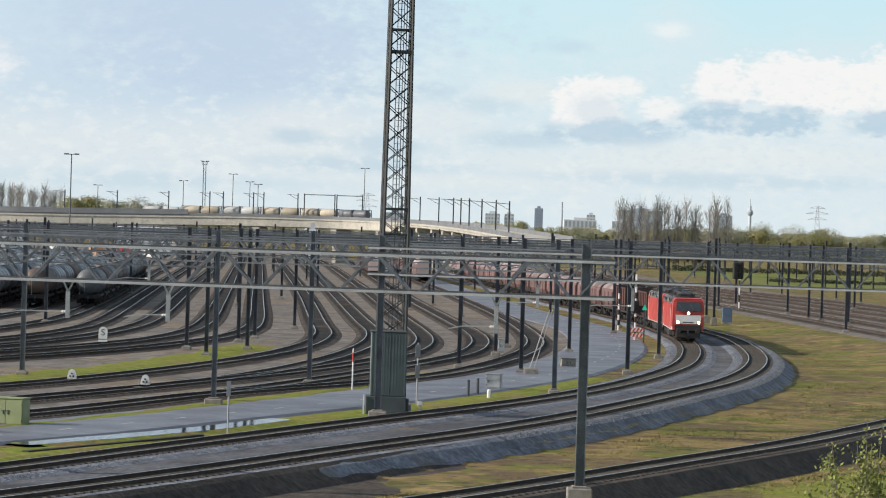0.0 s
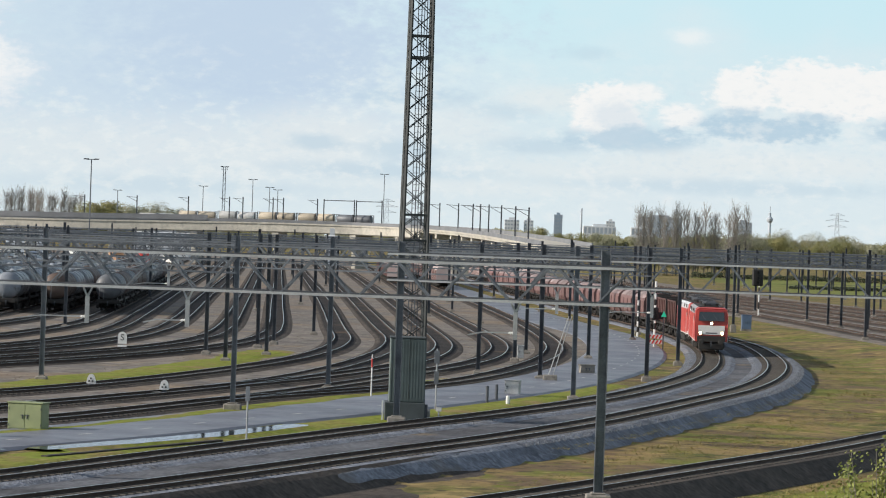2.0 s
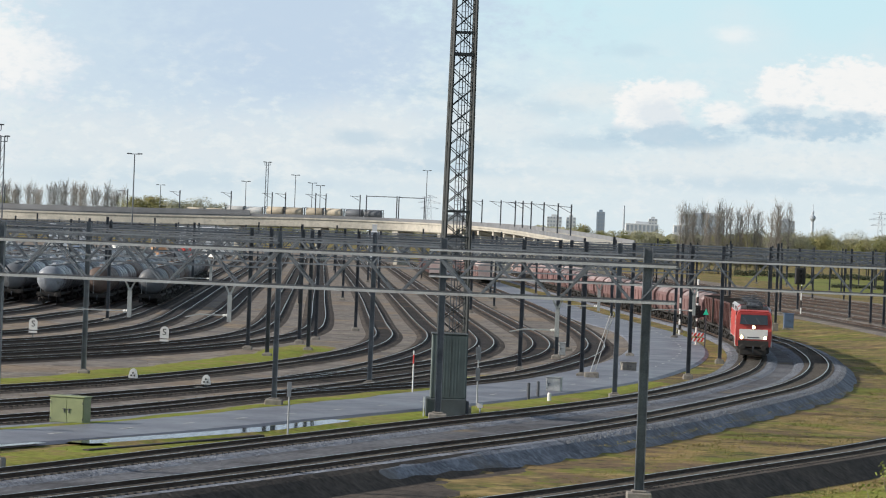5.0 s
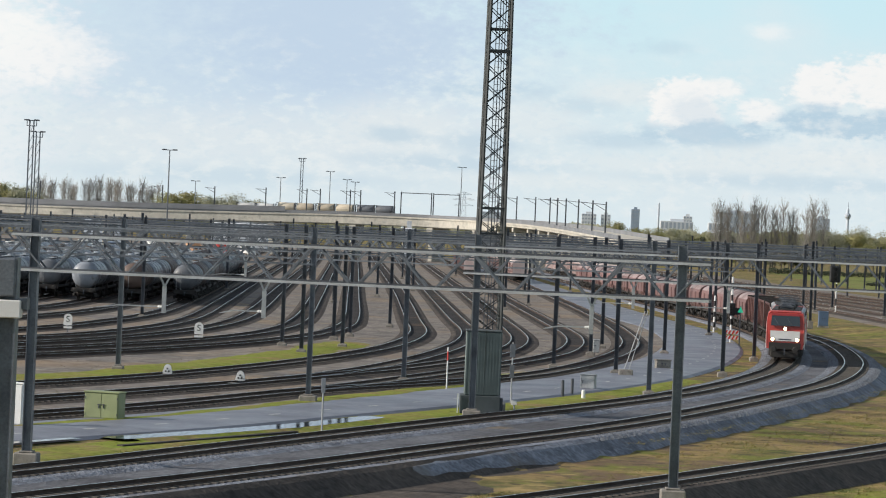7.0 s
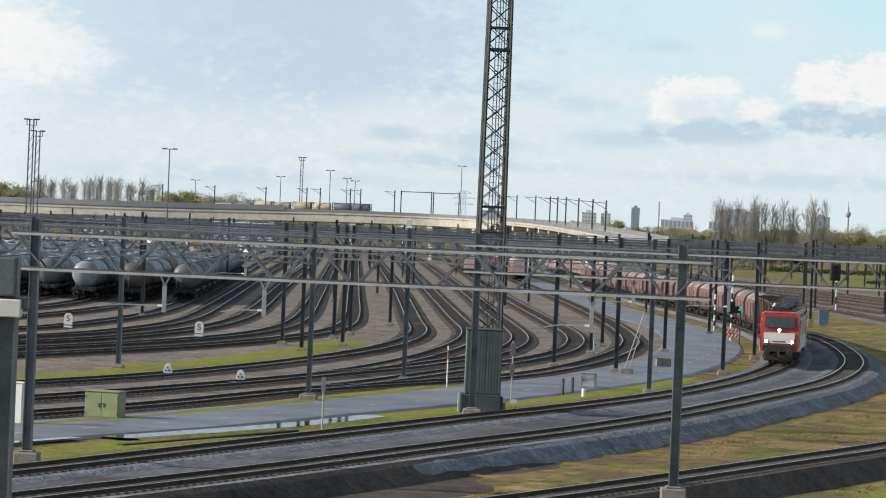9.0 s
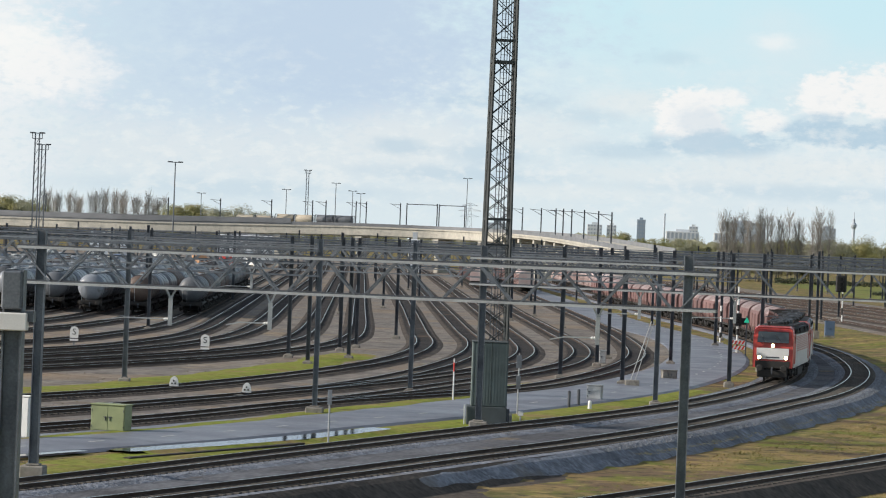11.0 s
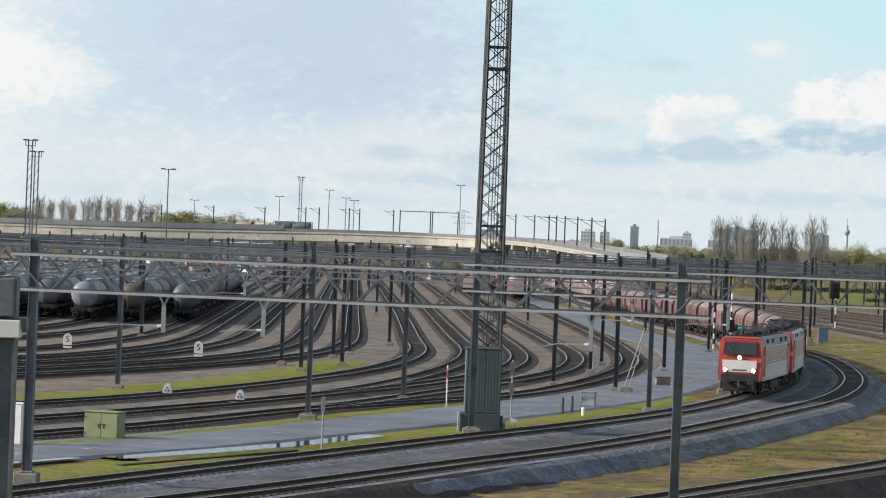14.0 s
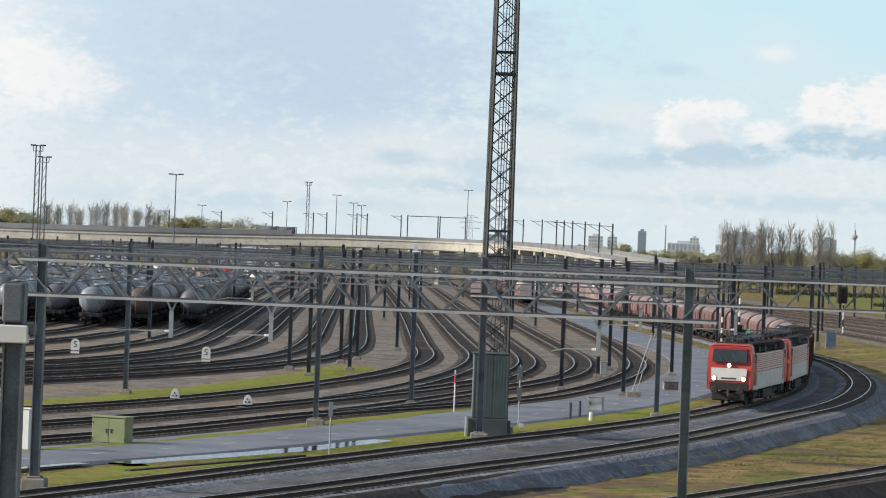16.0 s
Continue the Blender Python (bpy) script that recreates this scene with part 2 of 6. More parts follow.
RED = mat("loco_red_paint", (0.54, 0.062, 0.045), 0.38, var=0.15, scale=0.8, bump=0.03, tint=(0.42, 0.055, 0.045))
REDDARK = mat("loco_dark_red", (0.30, 0.03, 0.03), 0.45, var=0.15, scale=1.0, bump=0.03)
PANEL = mat("pale_grey_paint", (0.72, 0.71, 0.70), 0.4, var=0.12, scale=1.0, bump=0.03, tint=(0.6, 0.59, 0.57))
ROOFGREY = mat("roof_pale_grey", (0.66, 0.69, 0.72), 0.5, var=0.12, scale=0.8, bump=0.05)
BLACK = mat("underframe_black", (0.018, 0.017, 0.017), 0.75, var=0.4, scale=2.0, tint=(0.032, 0.028, 0.024))
GLASS = mat("tinted_windscreen", (0.035, 0.045, 0.05), 0.06, var=0.1, scale=1.0, bump=0.0, spec=0.9)
LAMP = mat("headlight_glow", (1.0, 0.78, 0.42), 0.3, bump=0.0, var=0.0, emit=9.0)
LAMPGREEN = mat("signal_green", (0.02, 0.55, 0.33), 0.3, bump=0.0, var=0.0, emit=0.2)
HOPPER = mat("hopper_red_oxide", (0.155, 0.075, 0.07), 0.65, var=0.3, scale=0.5, tint=(0.21, 0.13, 0.125), spots=((0.25, 0.18, 0.17), 0.8, 0.6), each=0.2)
HOPPERTOP = mat("hopper_dusty_roof", (0.30, 0.245, 0.24), 0.7, var=0.35, scale=0.6, tint=(0.19, 0.125, 0.12), each=0.3)
OXIDE = mat("coal_wagon_oxide", (0.10, 0.04, 0.034), 0.7, var=0.35, scale=0.6, tint=(0.06, 0.03, 0.027), each=0.15)
TANKWHITE = mat("tank_pale", (0.29, 0.315, 0.355), 0.42, var=0.3, scale=0.6, tint=(0.18, 0.20, 0.23), spots=((0.09, 0.082, 0.078), 0.9, 0.56), each=0.35)
TANKBROWN = mat("tank_brown", (0.12, 0.085, 0.07), 0.6, var=0.3, scale=0.6, each=0.25)
TANKGREY = mat("tank_grey", (0.13, 0.14, 0.155), 0.5, var=0.35, scale=0.6, each=0.4)
TANKORANGE = mat("tank_orange", (0.50, 0.27, 0.14), 0.55, var=0.2, scale=0.6)
CABGREEN = mat("cabinet_olive_green", (0.25, 0.285, 0.145), 0.55, var=0.2, scale=1.2, tint=(0.20, 0.23, 0.12))
SHELTER = mat("shelter_grey_green", (0.135, 0.17, 0.168), 0.6, 0.1, var=0.25, scale=0.8)
SHELTERBASE = mat("shelter_plinth", (0.065, 0.08, 0.085), 0.7, var=0.2, scale=1.0)
SIGNWHITE = mat("sign_white", (0.78, 0.78, 0.76), 0.5, var=0.1, scale=3.0, bump=0.02)
SIGNRED = mat("sign_red", (0.55, 0.05, 0.04), 0.5, var=0.1, scale=3.0, bump=0.02)
SIGNBLACK = mat("sign_black", (0.015, 0.015, 0.016), 0.6, var=0.1, scale=3.0, bump=0.02)
BLUEGREY = mat("cabinet_blue_grey", (0.10, 0.155, 0.25), 0.55, var=0.15, scale=1.0)
WATER = mat("puddle_water", (0.02, 0.022, 0.022), 0.02, var=0.1, scale=1.0, bump=0.0, spec=1.0)
TIMBER = mat("dark_timber", (0.05, 0.042, 0.034), 0.85, var=0.35, scale=2.0)
# bark and twigs lightened a little in place of haze over the far trees
BARK = mat("bark", (0.16, 0.145, 0.125), 0.9, var=0.3, scale=2.0)
TWIG = mat("bare_twigs", (0.27, 0.25, 0.225), 0.95, var=0.25, scale=0.2)
LEAF = mat("spring_leaves", (0.215, 0.23, 0.095), 0.8, var=0.3, scale=0.2, grain=1.0, tint=(0.29, 0.26, 0.12), spec=0.15)
LEAFDARK = mat("dark_leaves", (0.085, 0.10, 0.062), 0.85, var=0.4, scale=0.2, grain=2.0, spec=0.2)
BUSHLEAF = mat("shrub_leaves", (0.20, 0.245, 0.06), 0.7, var=0.4, scale=1.5, grain=8.0, tint=(0.25, 0.25, 0.08), spec=0.3)
# town and window colours are pale and bluish: distance haze is mixed in
TOWNGREY = mat("hazed_town_facade", (0.48, 0.53, 0.59), 0.8, var=0.15, scale=0.05, each=0.2)
TOWNBLUE = mat("hazed_blue_tower", (0.27, 0.34, 0.43), 0.6, var=0.1, scale=0.05)
TOWNWHITE = mat("hazed_white_hall", (0.62, 0.65, 0.68), 0.8, var=0.1, scale=0.05)
WINDOWGLASS = mat("hazed_far_window", (0.36, 0.41, 0.47), 0.2, var=0.1, scale=0.1, bump=0.0)
# leaf colour paled, with the haze of distance in it
TREEHAZE = mat("hazy_woods", (0.27, 0.29, 0.20), 0.95, var=0.3, scale=0.03, grain=0.3, tint=(0.33, 0.315, 0.23), spec=0.05)


# ---- mesh helpers ----
def mesh_ob(name, verts, faces, material, parent=None, label="", smooth=False):
    me = bpy.data.meshes.new(name)
    me.from_pydata([tuple(v) for v in verts], [], faces)
    me.update()
    for m in material if isinstance(material, (list, tuple)) else [material]:
        me.materials.append(m)
    if smooth:
        for p in me.polygons:
            p.use_smooth = True
    ob = new(name, me)
    if parent:
        ob.parent = parent
    if label:
        tagged(ob, label)
    return ob


def part(name, bm, material, parent=None, label="", smooth=False):
    me = bpy.data.meshes.new(name)
    bm.normal_update()
    bm.to_mesh(me)
    bm.free()
    for m in material if isinstance(material, (list, tuple)) else [material]:
        me.materials.append(m)
    if smooth:
        for p in me.polygons:
            p.use_smooth = True
    ob = new(name, me)
    if parent:
        ob.parent = parent
    if label:
        tagged(ob, label)
    return ob


def thing(name, m, label, category, group="", kind=""):
    ob = new(name)
    ob.empty_display_size = 0.3
    ob.matrix_world = m
    return tagged(ob, label, category, group, kind)


def box(bm, x0, x1, y0, y1, z0, z1, bevel=0.0, idx=0):
    r = bmesh.ops.create_cube(bm, size=1.0, matrix=Matrix.Translation(((x0 + x1) / 2, (y0 + y1) / 2, (z0 + z1) / 2)) @ Matrix.Diagonal((x1 - x0, y1 - y0, z1 - z0, 1)))
    fs = {f for v in r["verts"] for f in v.link_faces}
    for f in fs:
        f.material_index = idx
    if bevel:
        es = list({e for v in r["verts"] for e in v.link_edges})
        bmesh.ops.bevel(bm, geom=es, offset=bevel, segments=1, affect="EDGES", profile=0.5)
    return bm


def bar(bm, a, b, w, h=None, sides=4):
    """A straight bar of w by h from a to b."""
    a, b = Vector(a), Vector(b)
    d = b - a
    q = d.to_track_quat("Z", "Y").to_matrix().to_4x4()
    h = h or w
    if sides == 4:
        m = Matrix.Translation((a + b) / 2) @ q @ Matrix.Diagonal((w, h, d.length, 1))
        bmesh.ops.create_cube(bm, size=1.0, matrix=m)
    else:
        bmesh.ops.create_cone(bm, cap_ends=True, segments=sides, radius1=w / 2, radius2=h / 2, depth=d.length, matrix=Matrix.Translation((a + b) / 2) @ q)
    return bm


def lathe(bm, prof, sides, m=None):
    """A turned solid from (radius, z) steps."""
    rings = []
    for r, z in prof:
        rings.append([bm.verts.new((m or Matrix()) @ Vector((r * math.cos(2 * math.pi * i / sides), r * math.sin(2 * math.pi * i / sides), z))) for i in range(sides)])
    for a, b in zip(rings, rings[1:]):
        for i in range(sides):
            bm.faces.new((a[i], a[(i + 1) % sides], b[(i + 1) % sides], b[i]))
    bm.faces.new(rings[0][::-1])
    bm.faces.new(rings[-1])
    return bm


def extrude_outline(bm, pts, y0, y1, axis="y"):
    """A solid from an outline in x, z drawn out from y0 to y1."""
    a = [bm.verts.new((p[0], y0, p[1]) if axis == "y" else (y0, p[0], p[1])) for p in pts]
    b = [bm.verts.new((p[0], y1, p[1]) if axis == "y" else (y1, p[0], p[1])) for p in pts]
    n = len(pts)
    bm.faces.new(a), bm.faces.new(b[::-1])
    for i in range(n):
        bm.faces.new((a[i], b[i], b[(i + 1) % n], a[(i + 1) % n]))
    bmesh.ops.recalc_face_normals(bm, faces=bm.faces[:])
    return bm


# ---- lines of the plan ----
def curve_through(ctrl, step=2.0):
    """Points every step metres along a smooth line through ctrl."""
    p = [np.array(c, float) for c in ctrl]
    p = [2 * p[0] - p[1]] + p + [2 * p[-1] - p[-2]]
    dense = []
    for i in range(1, len(p) - 2):
        t0, t1, t2, t3 = 0.0, 0.0, 0.0, 0.0
        t1 = t0 + np.linalg.norm(p[i] - p[i - 1]) ** 0.5
        t2 = t1 + np.linalg.norm(p[i + 1] - p[i]) ** 0.5
        t3 = t2 + np.linalg.norm(p[i + 2] - p[i + 1]) ** 0.5
        for t in np.linspace(t1, t2, 24, endpoint=False):
            a1 = (t1 - t) / (t1 - t0) * p[i - 1] + (t - t0) / (t1 - t0) * p[i]
            a2 = (t2 - t) / (t2 - t1) * p[i] + (t - t1) / (t2 - t1) * p[i + 1]
            a3 = (t3 - t) / (t3 - t2) * p[i + 1] + (t - t2) / (t3 - t2) * p[i + 2]
            b1 = (t2 - t) / (t2 - t0) * a1 + (t - t0) / (t2 - t0) * a2
            b2 = (t3 - t) / (t3 - t1) * a2 + (t - t1) / (t3 - t1) * a3
            dense.append((t2 - t) / (t2 - t1) * b1 + (t - t1) / (t2 - t1) * b2)
    dense.append(p[-2])
    d = np.array(dense)
    for _ in range(12):   # ease small kinks
        d[1:-1] = 0.25 * d[:-2] + 0.5 * d[1:-1] + 0.25 * d[2:]
    s = np.r_[0, np.cumsum(np.linalg.norm(np.diff(d, axis=0), axis=1))]
    k = np.linspace(0, s[-1], max(2, int(s[-1] / step) + 1))
    return np.c_[[np.interp(k, s, d[:, j]) for j in range(d.shape[1])]].T


def sides_of(path):
    """Unit vectors to the right of a line's way."""
    g = np.gradient(path[:, :2], axis=0)
    g /= np.linalg.norm(g, axis=1)[:, None]
    return np.c_[g[:, 1], -g[:, 0]]


def sweep_data(path, prof, closed=False):
    r = sides_of(path)
    n, k = len(path), len(prof)
    zs = path[:, 2] if path.shape[1] > 2 else np.zeros(n)
    verts = [(x + o * rx, y + o * ry, zz + z) for (x, y), (rx, ry), zz in zip(path[:, :2], r, zs) for o, z in prof]
    faces = []
    for i in range(n - 1):
        for j in range(k if closed else k - 1):
            a, b = i * k + j, i * k + (j + 1) % k
            faces.append((a, b, b + k, a + k))
    if closed:
        faces += [tuple(range(k))[::-1], tuple(range((n - 1) * k, n * k))]
    return verts, faces


def sweep(name, path, prof, material, parent=None, label="", closed=False):
    v, f = sweep_data(path, prof, closed)
    return mesh_ob(name, v, f, material, parent, label)


LINE_A = curve_through([(-50, 40), (-36, 74), (-19.3, 116.7), (-11.3, 138.9), (-3.9, 159.5), (1.8, 174.6), (7.7, 192.1), (12.6, 210.9), (16.9, 232.2), (19.08, 246), (21.08, 264.5), (22.62, 285), (23.4, 307), (23.2, 335), (22.4, 360), (20.7, 386), (17.2, 434), (11.2, 526), (-2, 740), (-14, 960)])
LINE_B = curve_through([(-36, 58), (-22, 94), (-9.9, 123.6), (-3.6, 140.4), (1.6, 153.7), (6.7, 168.8), (11.0, 183.7), (15.4, 200.1), (19.4, 215.6), (23.2, 235.8), (26.4, 261.5), (28.2, 290.2), (28.7, 313.6), (27.9, 336), (26.9, 360), (25.2, 387), (21.8, 434), (16, 526), (3, 740), (-9, 960)])
LINE_C = curve_through([(-12, 90), (2.79, 120.6), (10.55, 138), (17.1, 152.8), (24.45, 171.9), (33, 196), (40, 219), (46, 243)])
ROAD = curve_through([(-46, 92), (-34, 116), (-22.8, 139), (-17.6, 150), (-13, 162), (-7.7, 175.5), (-1.7, 192), (6.0, 218.5), (11.2, 246.7), (14.6, 276.4), (15.9, 307.7), (15.2, 339.3), (13.2, 364), (9.6, 409), (4.4, 489.7), (-3, 615), (-14, 800)])


# ---- ground ----
def offset_from(path, x, y):
    """Signed distance to the right of a line."""
    d = (path[:, 0][None] - x[:, None]) ** 2 + (path[:, 1][None] - y[:, None]) ** 2
    i = d.argmin(1)
    r = sides_of(path)[i]
    return (x - path[i, 0]) * r[:, 0] + (y - path[i, 1]) * r[:, 1]


def ground():
    xs = np.r_[-4000, -1500, -600, -250, -120, np.arange(-80, 101, 2.0), 130, 250, 600, 1500, 4000]
    ys = np.r_[-600, -100, -20, np.arange(20, 420, 2.5), np.arange(420, 700, 10), 800, 1000, 1400, 2000, 3000, 4900]
    X, Y = np.meshgrid(xs, ys)
    x, y = X.ravel(), Y.ravel()
    o = offset_from(LINE_B, x, y)
    k = np.clip((o - 0.8) / 1.8, 0, 1)
    k *= 1 - np.clip((y - 230) / 60, 0, 1) * np.clip((o - 8) / 8, 0, 1)
    near = np.clip((700 - y) / 250, 0, 1)
    z = -0.36 - 0.62 * k * k * (3 - 2 * k) * near
    z += np.array([0.05 * noise.noise((a * 0.13, b * 0.13, 0.0)) for a, b in zip(x, y)]) * (k > 0.9) * near
    n = len(xs)
    faces = [(j * n + i, j * n + i + 1, (j + 1) * n + i + 1, (j + 1) * n + i) for j in range(len(ys) - 1) for i in range(n - 1)]
    g = mesh_ob("ground", np.c_[x, y, z], faces, GRASS, smooth=True)
    tagged(g, "rough grass with dry yellow and green patches", "ground", kind="structure")


ground()
YARD_EDGE = curve_through([tuple(ROAD[i]) for i in range(0, len(ROAD), 12)] + [(-20, 900), (-32, 1150)], 4.0)
tagged(sweep("yard_surface", YARD_EDGE, [(-230, -0.30), (-60, -0.27), (-3.6, -0.27), (-3.3, -0.4)], YARD), "dark brown gravel surface of the marshalling yard", "ground", kind="structure")
tagged(sweep("road", ROAD, [(-3.7, -0.30), (-3.5, -0.19), (0, -0.15), (3.3, -0.20), (3.6, -0.34)], ASPHALT), "grey asphalt service road with worn dashes", "road", kind="structure")
def ragged_strip(name, path, lo, hi, z, material, label, rag=0.5, seed=0.0):
    """A cover with a worn, wandering outline along a line."""
    r = sides_of(path)
    v, f = [], []
    for i, (p, q) in enumerate(zip(path, r)):
        a = lo + rag * noise.noise((i * 0.21, seed, 0)) + rag * 0.6 * noise.noise((i * 0.83, seed, 4))
        b = hi + rag * noise.noise((i * 0.24, seed, 7)) + rag * 0.6 * noise.noise((i * 0.9, seed, 9))
        for o, zz in ((a, z - 0.08), (a + (b - a) * 0.25, z), (a + (b - a) * 0.75, z), (b, z - 0.08)):
            v.append((p[0] + q[0] * o, p[1] + q[1] * o, zz))
    for i in range(len(path) - 1):
        for j in range(3):
            k = i * 4 + j
            f.append((k, k + 1, k + 5, k + 4))
    return tagged(mesh_ob(name, v, f, material), label, "verge", kind="structure")


tagged(sweep("grass_verge", LINE_A[LINE_A[:, 1] < 222], [(-6.4, -0.345), (-5, -0.30), (-3.4, -0.30), (-2.2, -0.42)], VERGE), "bright green grass verge beside the road", "verge", kind="structure")


def dashes():
    r = sides_of(ROAD)
    verts, faces = [], []
    for i in range(4, len(ROAD) - 2, 3):
        if ROAD[i, 1] > 420:
            break
        for off in (1.1,):
            a, b = ROAD[i] + r[i] * off, ROAD[i] + (ROAD[i + 1] - ROAD[i]) * 0.6 + r[i] * off
            k = len(verts)
            for p, s in ((a, -0.09), (a, 0.09), (b, 0.09), (b, -0.09)):
                verts.append((p[0] + r[i, 0] * s, p[1] + r[i, 1] * s, -0.15))
            faces.append((k, k + 1, k + 2, k + 3))
    tagged(mesh_ob("road_marking", verts, faces, PAINT), "worn white dashes on the road", "road marking", kind="structure")


dashes()


# ---- railway tracks ----
def railway_track(path, main=False, sleepers_to=0.0, right=False, bed=None):
    t = thing("railway_track", Matrix(), "curved railway track on grey ballast, worn bright rails" if main else "yard track on brown ballast with worn rails", "railway track", "tracks", "structure")
    bed = bed or ([(-2.9, -0.62), (-1.75, -0.18), (-0.8, -0.17), (0.8, -0.17), (1.75, -0.18), (2.15, -0.34), (2.6, -0.66), (3.1, -0.98), (3.45, -1.2)] if main and right else [(-2.9, -0.62), (-1.75, -0.18), (-0.8, -0.17), (0.8, -0.17), (1.75, -0.18), (2.9, -0.5)] if main else [(-1.9, -0.31), (-1.4, -0.19), (1.4, -0.19), (1.9, -0.31)])
    sweep("ballast", path, bed, BALLAST if main else BALLAST_OLD, t)
    sweep("oily_middle", path, [(-1.25, -0.165), (1.25, -0.165)], FOURFOOT, t)
    for s in (-0.75, 0.75):
        w = sweep("rail", path, [(s - 0.07, -0.17), (s - 0.025, -0.13), (s - 0.025, -0.045), (s - 0.036, -0.03), (s - 0.036, -0.002), (s + 0.036, -0.002), (s + 0.036, -0.03), (s + 0.025, -0.045), (s + 0.025, -0.13), (s + 0.07, -0.17)], RAILSIDE, t)
        sweep("rail_head", path, [(s - 0.036, 0.0), (s - 0.030, 0.004), (s + 0.030, 0.004), (s + 0.036, 0.0)], RAILHEAD, w)
    if sleepers_to:
        seg = path[path[:, 1] < sleepers_to]
        s = np.r_[0, np.cumsum(np.linalg.norm(np.diff(seg, axis=0), axis=1))]
        k = np.arange(0, s[-1], 0.62)
        c = np.c_[np.interp(k, s, seg[:, 0]), np.interp(k, s, seg[:, 1])]
        r = sides_of(c)
        verts, faces = [], []
        for (x, y), (rx, ry) in zip(c, r):
            fx, fy, b = -ry, rx, len(verts)
            for z, w in ((-0.19, 0.13), (-0.135, 0.11)):
                for a, g in ((-1.25, -w), (1.25, -w), (1.25, w), (-1.25, w)):
                    verts.append((x + a * rx + g * fx, y + a * ry + g * fy, z))
            faces += [(b + 4, b + 5, b + 6, b + 7), (b, b + 1, b + 5, b + 4), (b + 1, b + 2, b + 6, b + 5), (b + 2, b + 3, b + 7, b + 6), (b + 3, b, b + 4, b + 7)]
        tagged(mesh_ob("sleepers", verts, faces, SLEEPER, t), "grey concrete sleepers", kind="stuff")
    return t


railway_track(LINE_A, True, 330)
railway_track(LINE_B, True, 330, right=True)
# old brown bed; its dark colour also carries the shade of the right slope
railway_track(LINE_C, False, 260, bed=[(-3.0, -0.9), (-1.7, -0.18), (-0.8, -0.17), (0.8, -0.17), (1.7, -0.18), (2.9, -0.98)])
tagged(sweep("ballast_fill", LINE_A[(LINE_A[:, 1] > 60) & (LINE_A[:, 1] < 420)], [(1.7, -0.24), (2.4, -0.31), (3.6, -0.31), (4.6, -0.36)], FILL), "grey ballast between the two main tracks", "ballast", kind="structure")
def old_ballast():
    path = LINE_B[LINE_B[:, 1] < 152]
    v, f = sweep_data(path, [(1.8, -0.165), (2.15, -0.325), (2.6, -0.645), (3.1, -0.94), (4.6, -0.955), (6.4, -0.985), (7.2, -1.15)])
    v = [(x, y, z - 0.012 * max(0, i // 7 - len(path) + 14) / 4 - (0.03 * abs(noise.noise((x * 0.6, y * 0.5, 3.0))) if i // 7 > len(path) - 14 else 0)) for i, (x, y, z) in enumerate(v)]
    tagged(mesh_ob("old_ballast", v, f, BALLAST_OLD), "dark old ballast on the bank", "ballast", kind="structure")


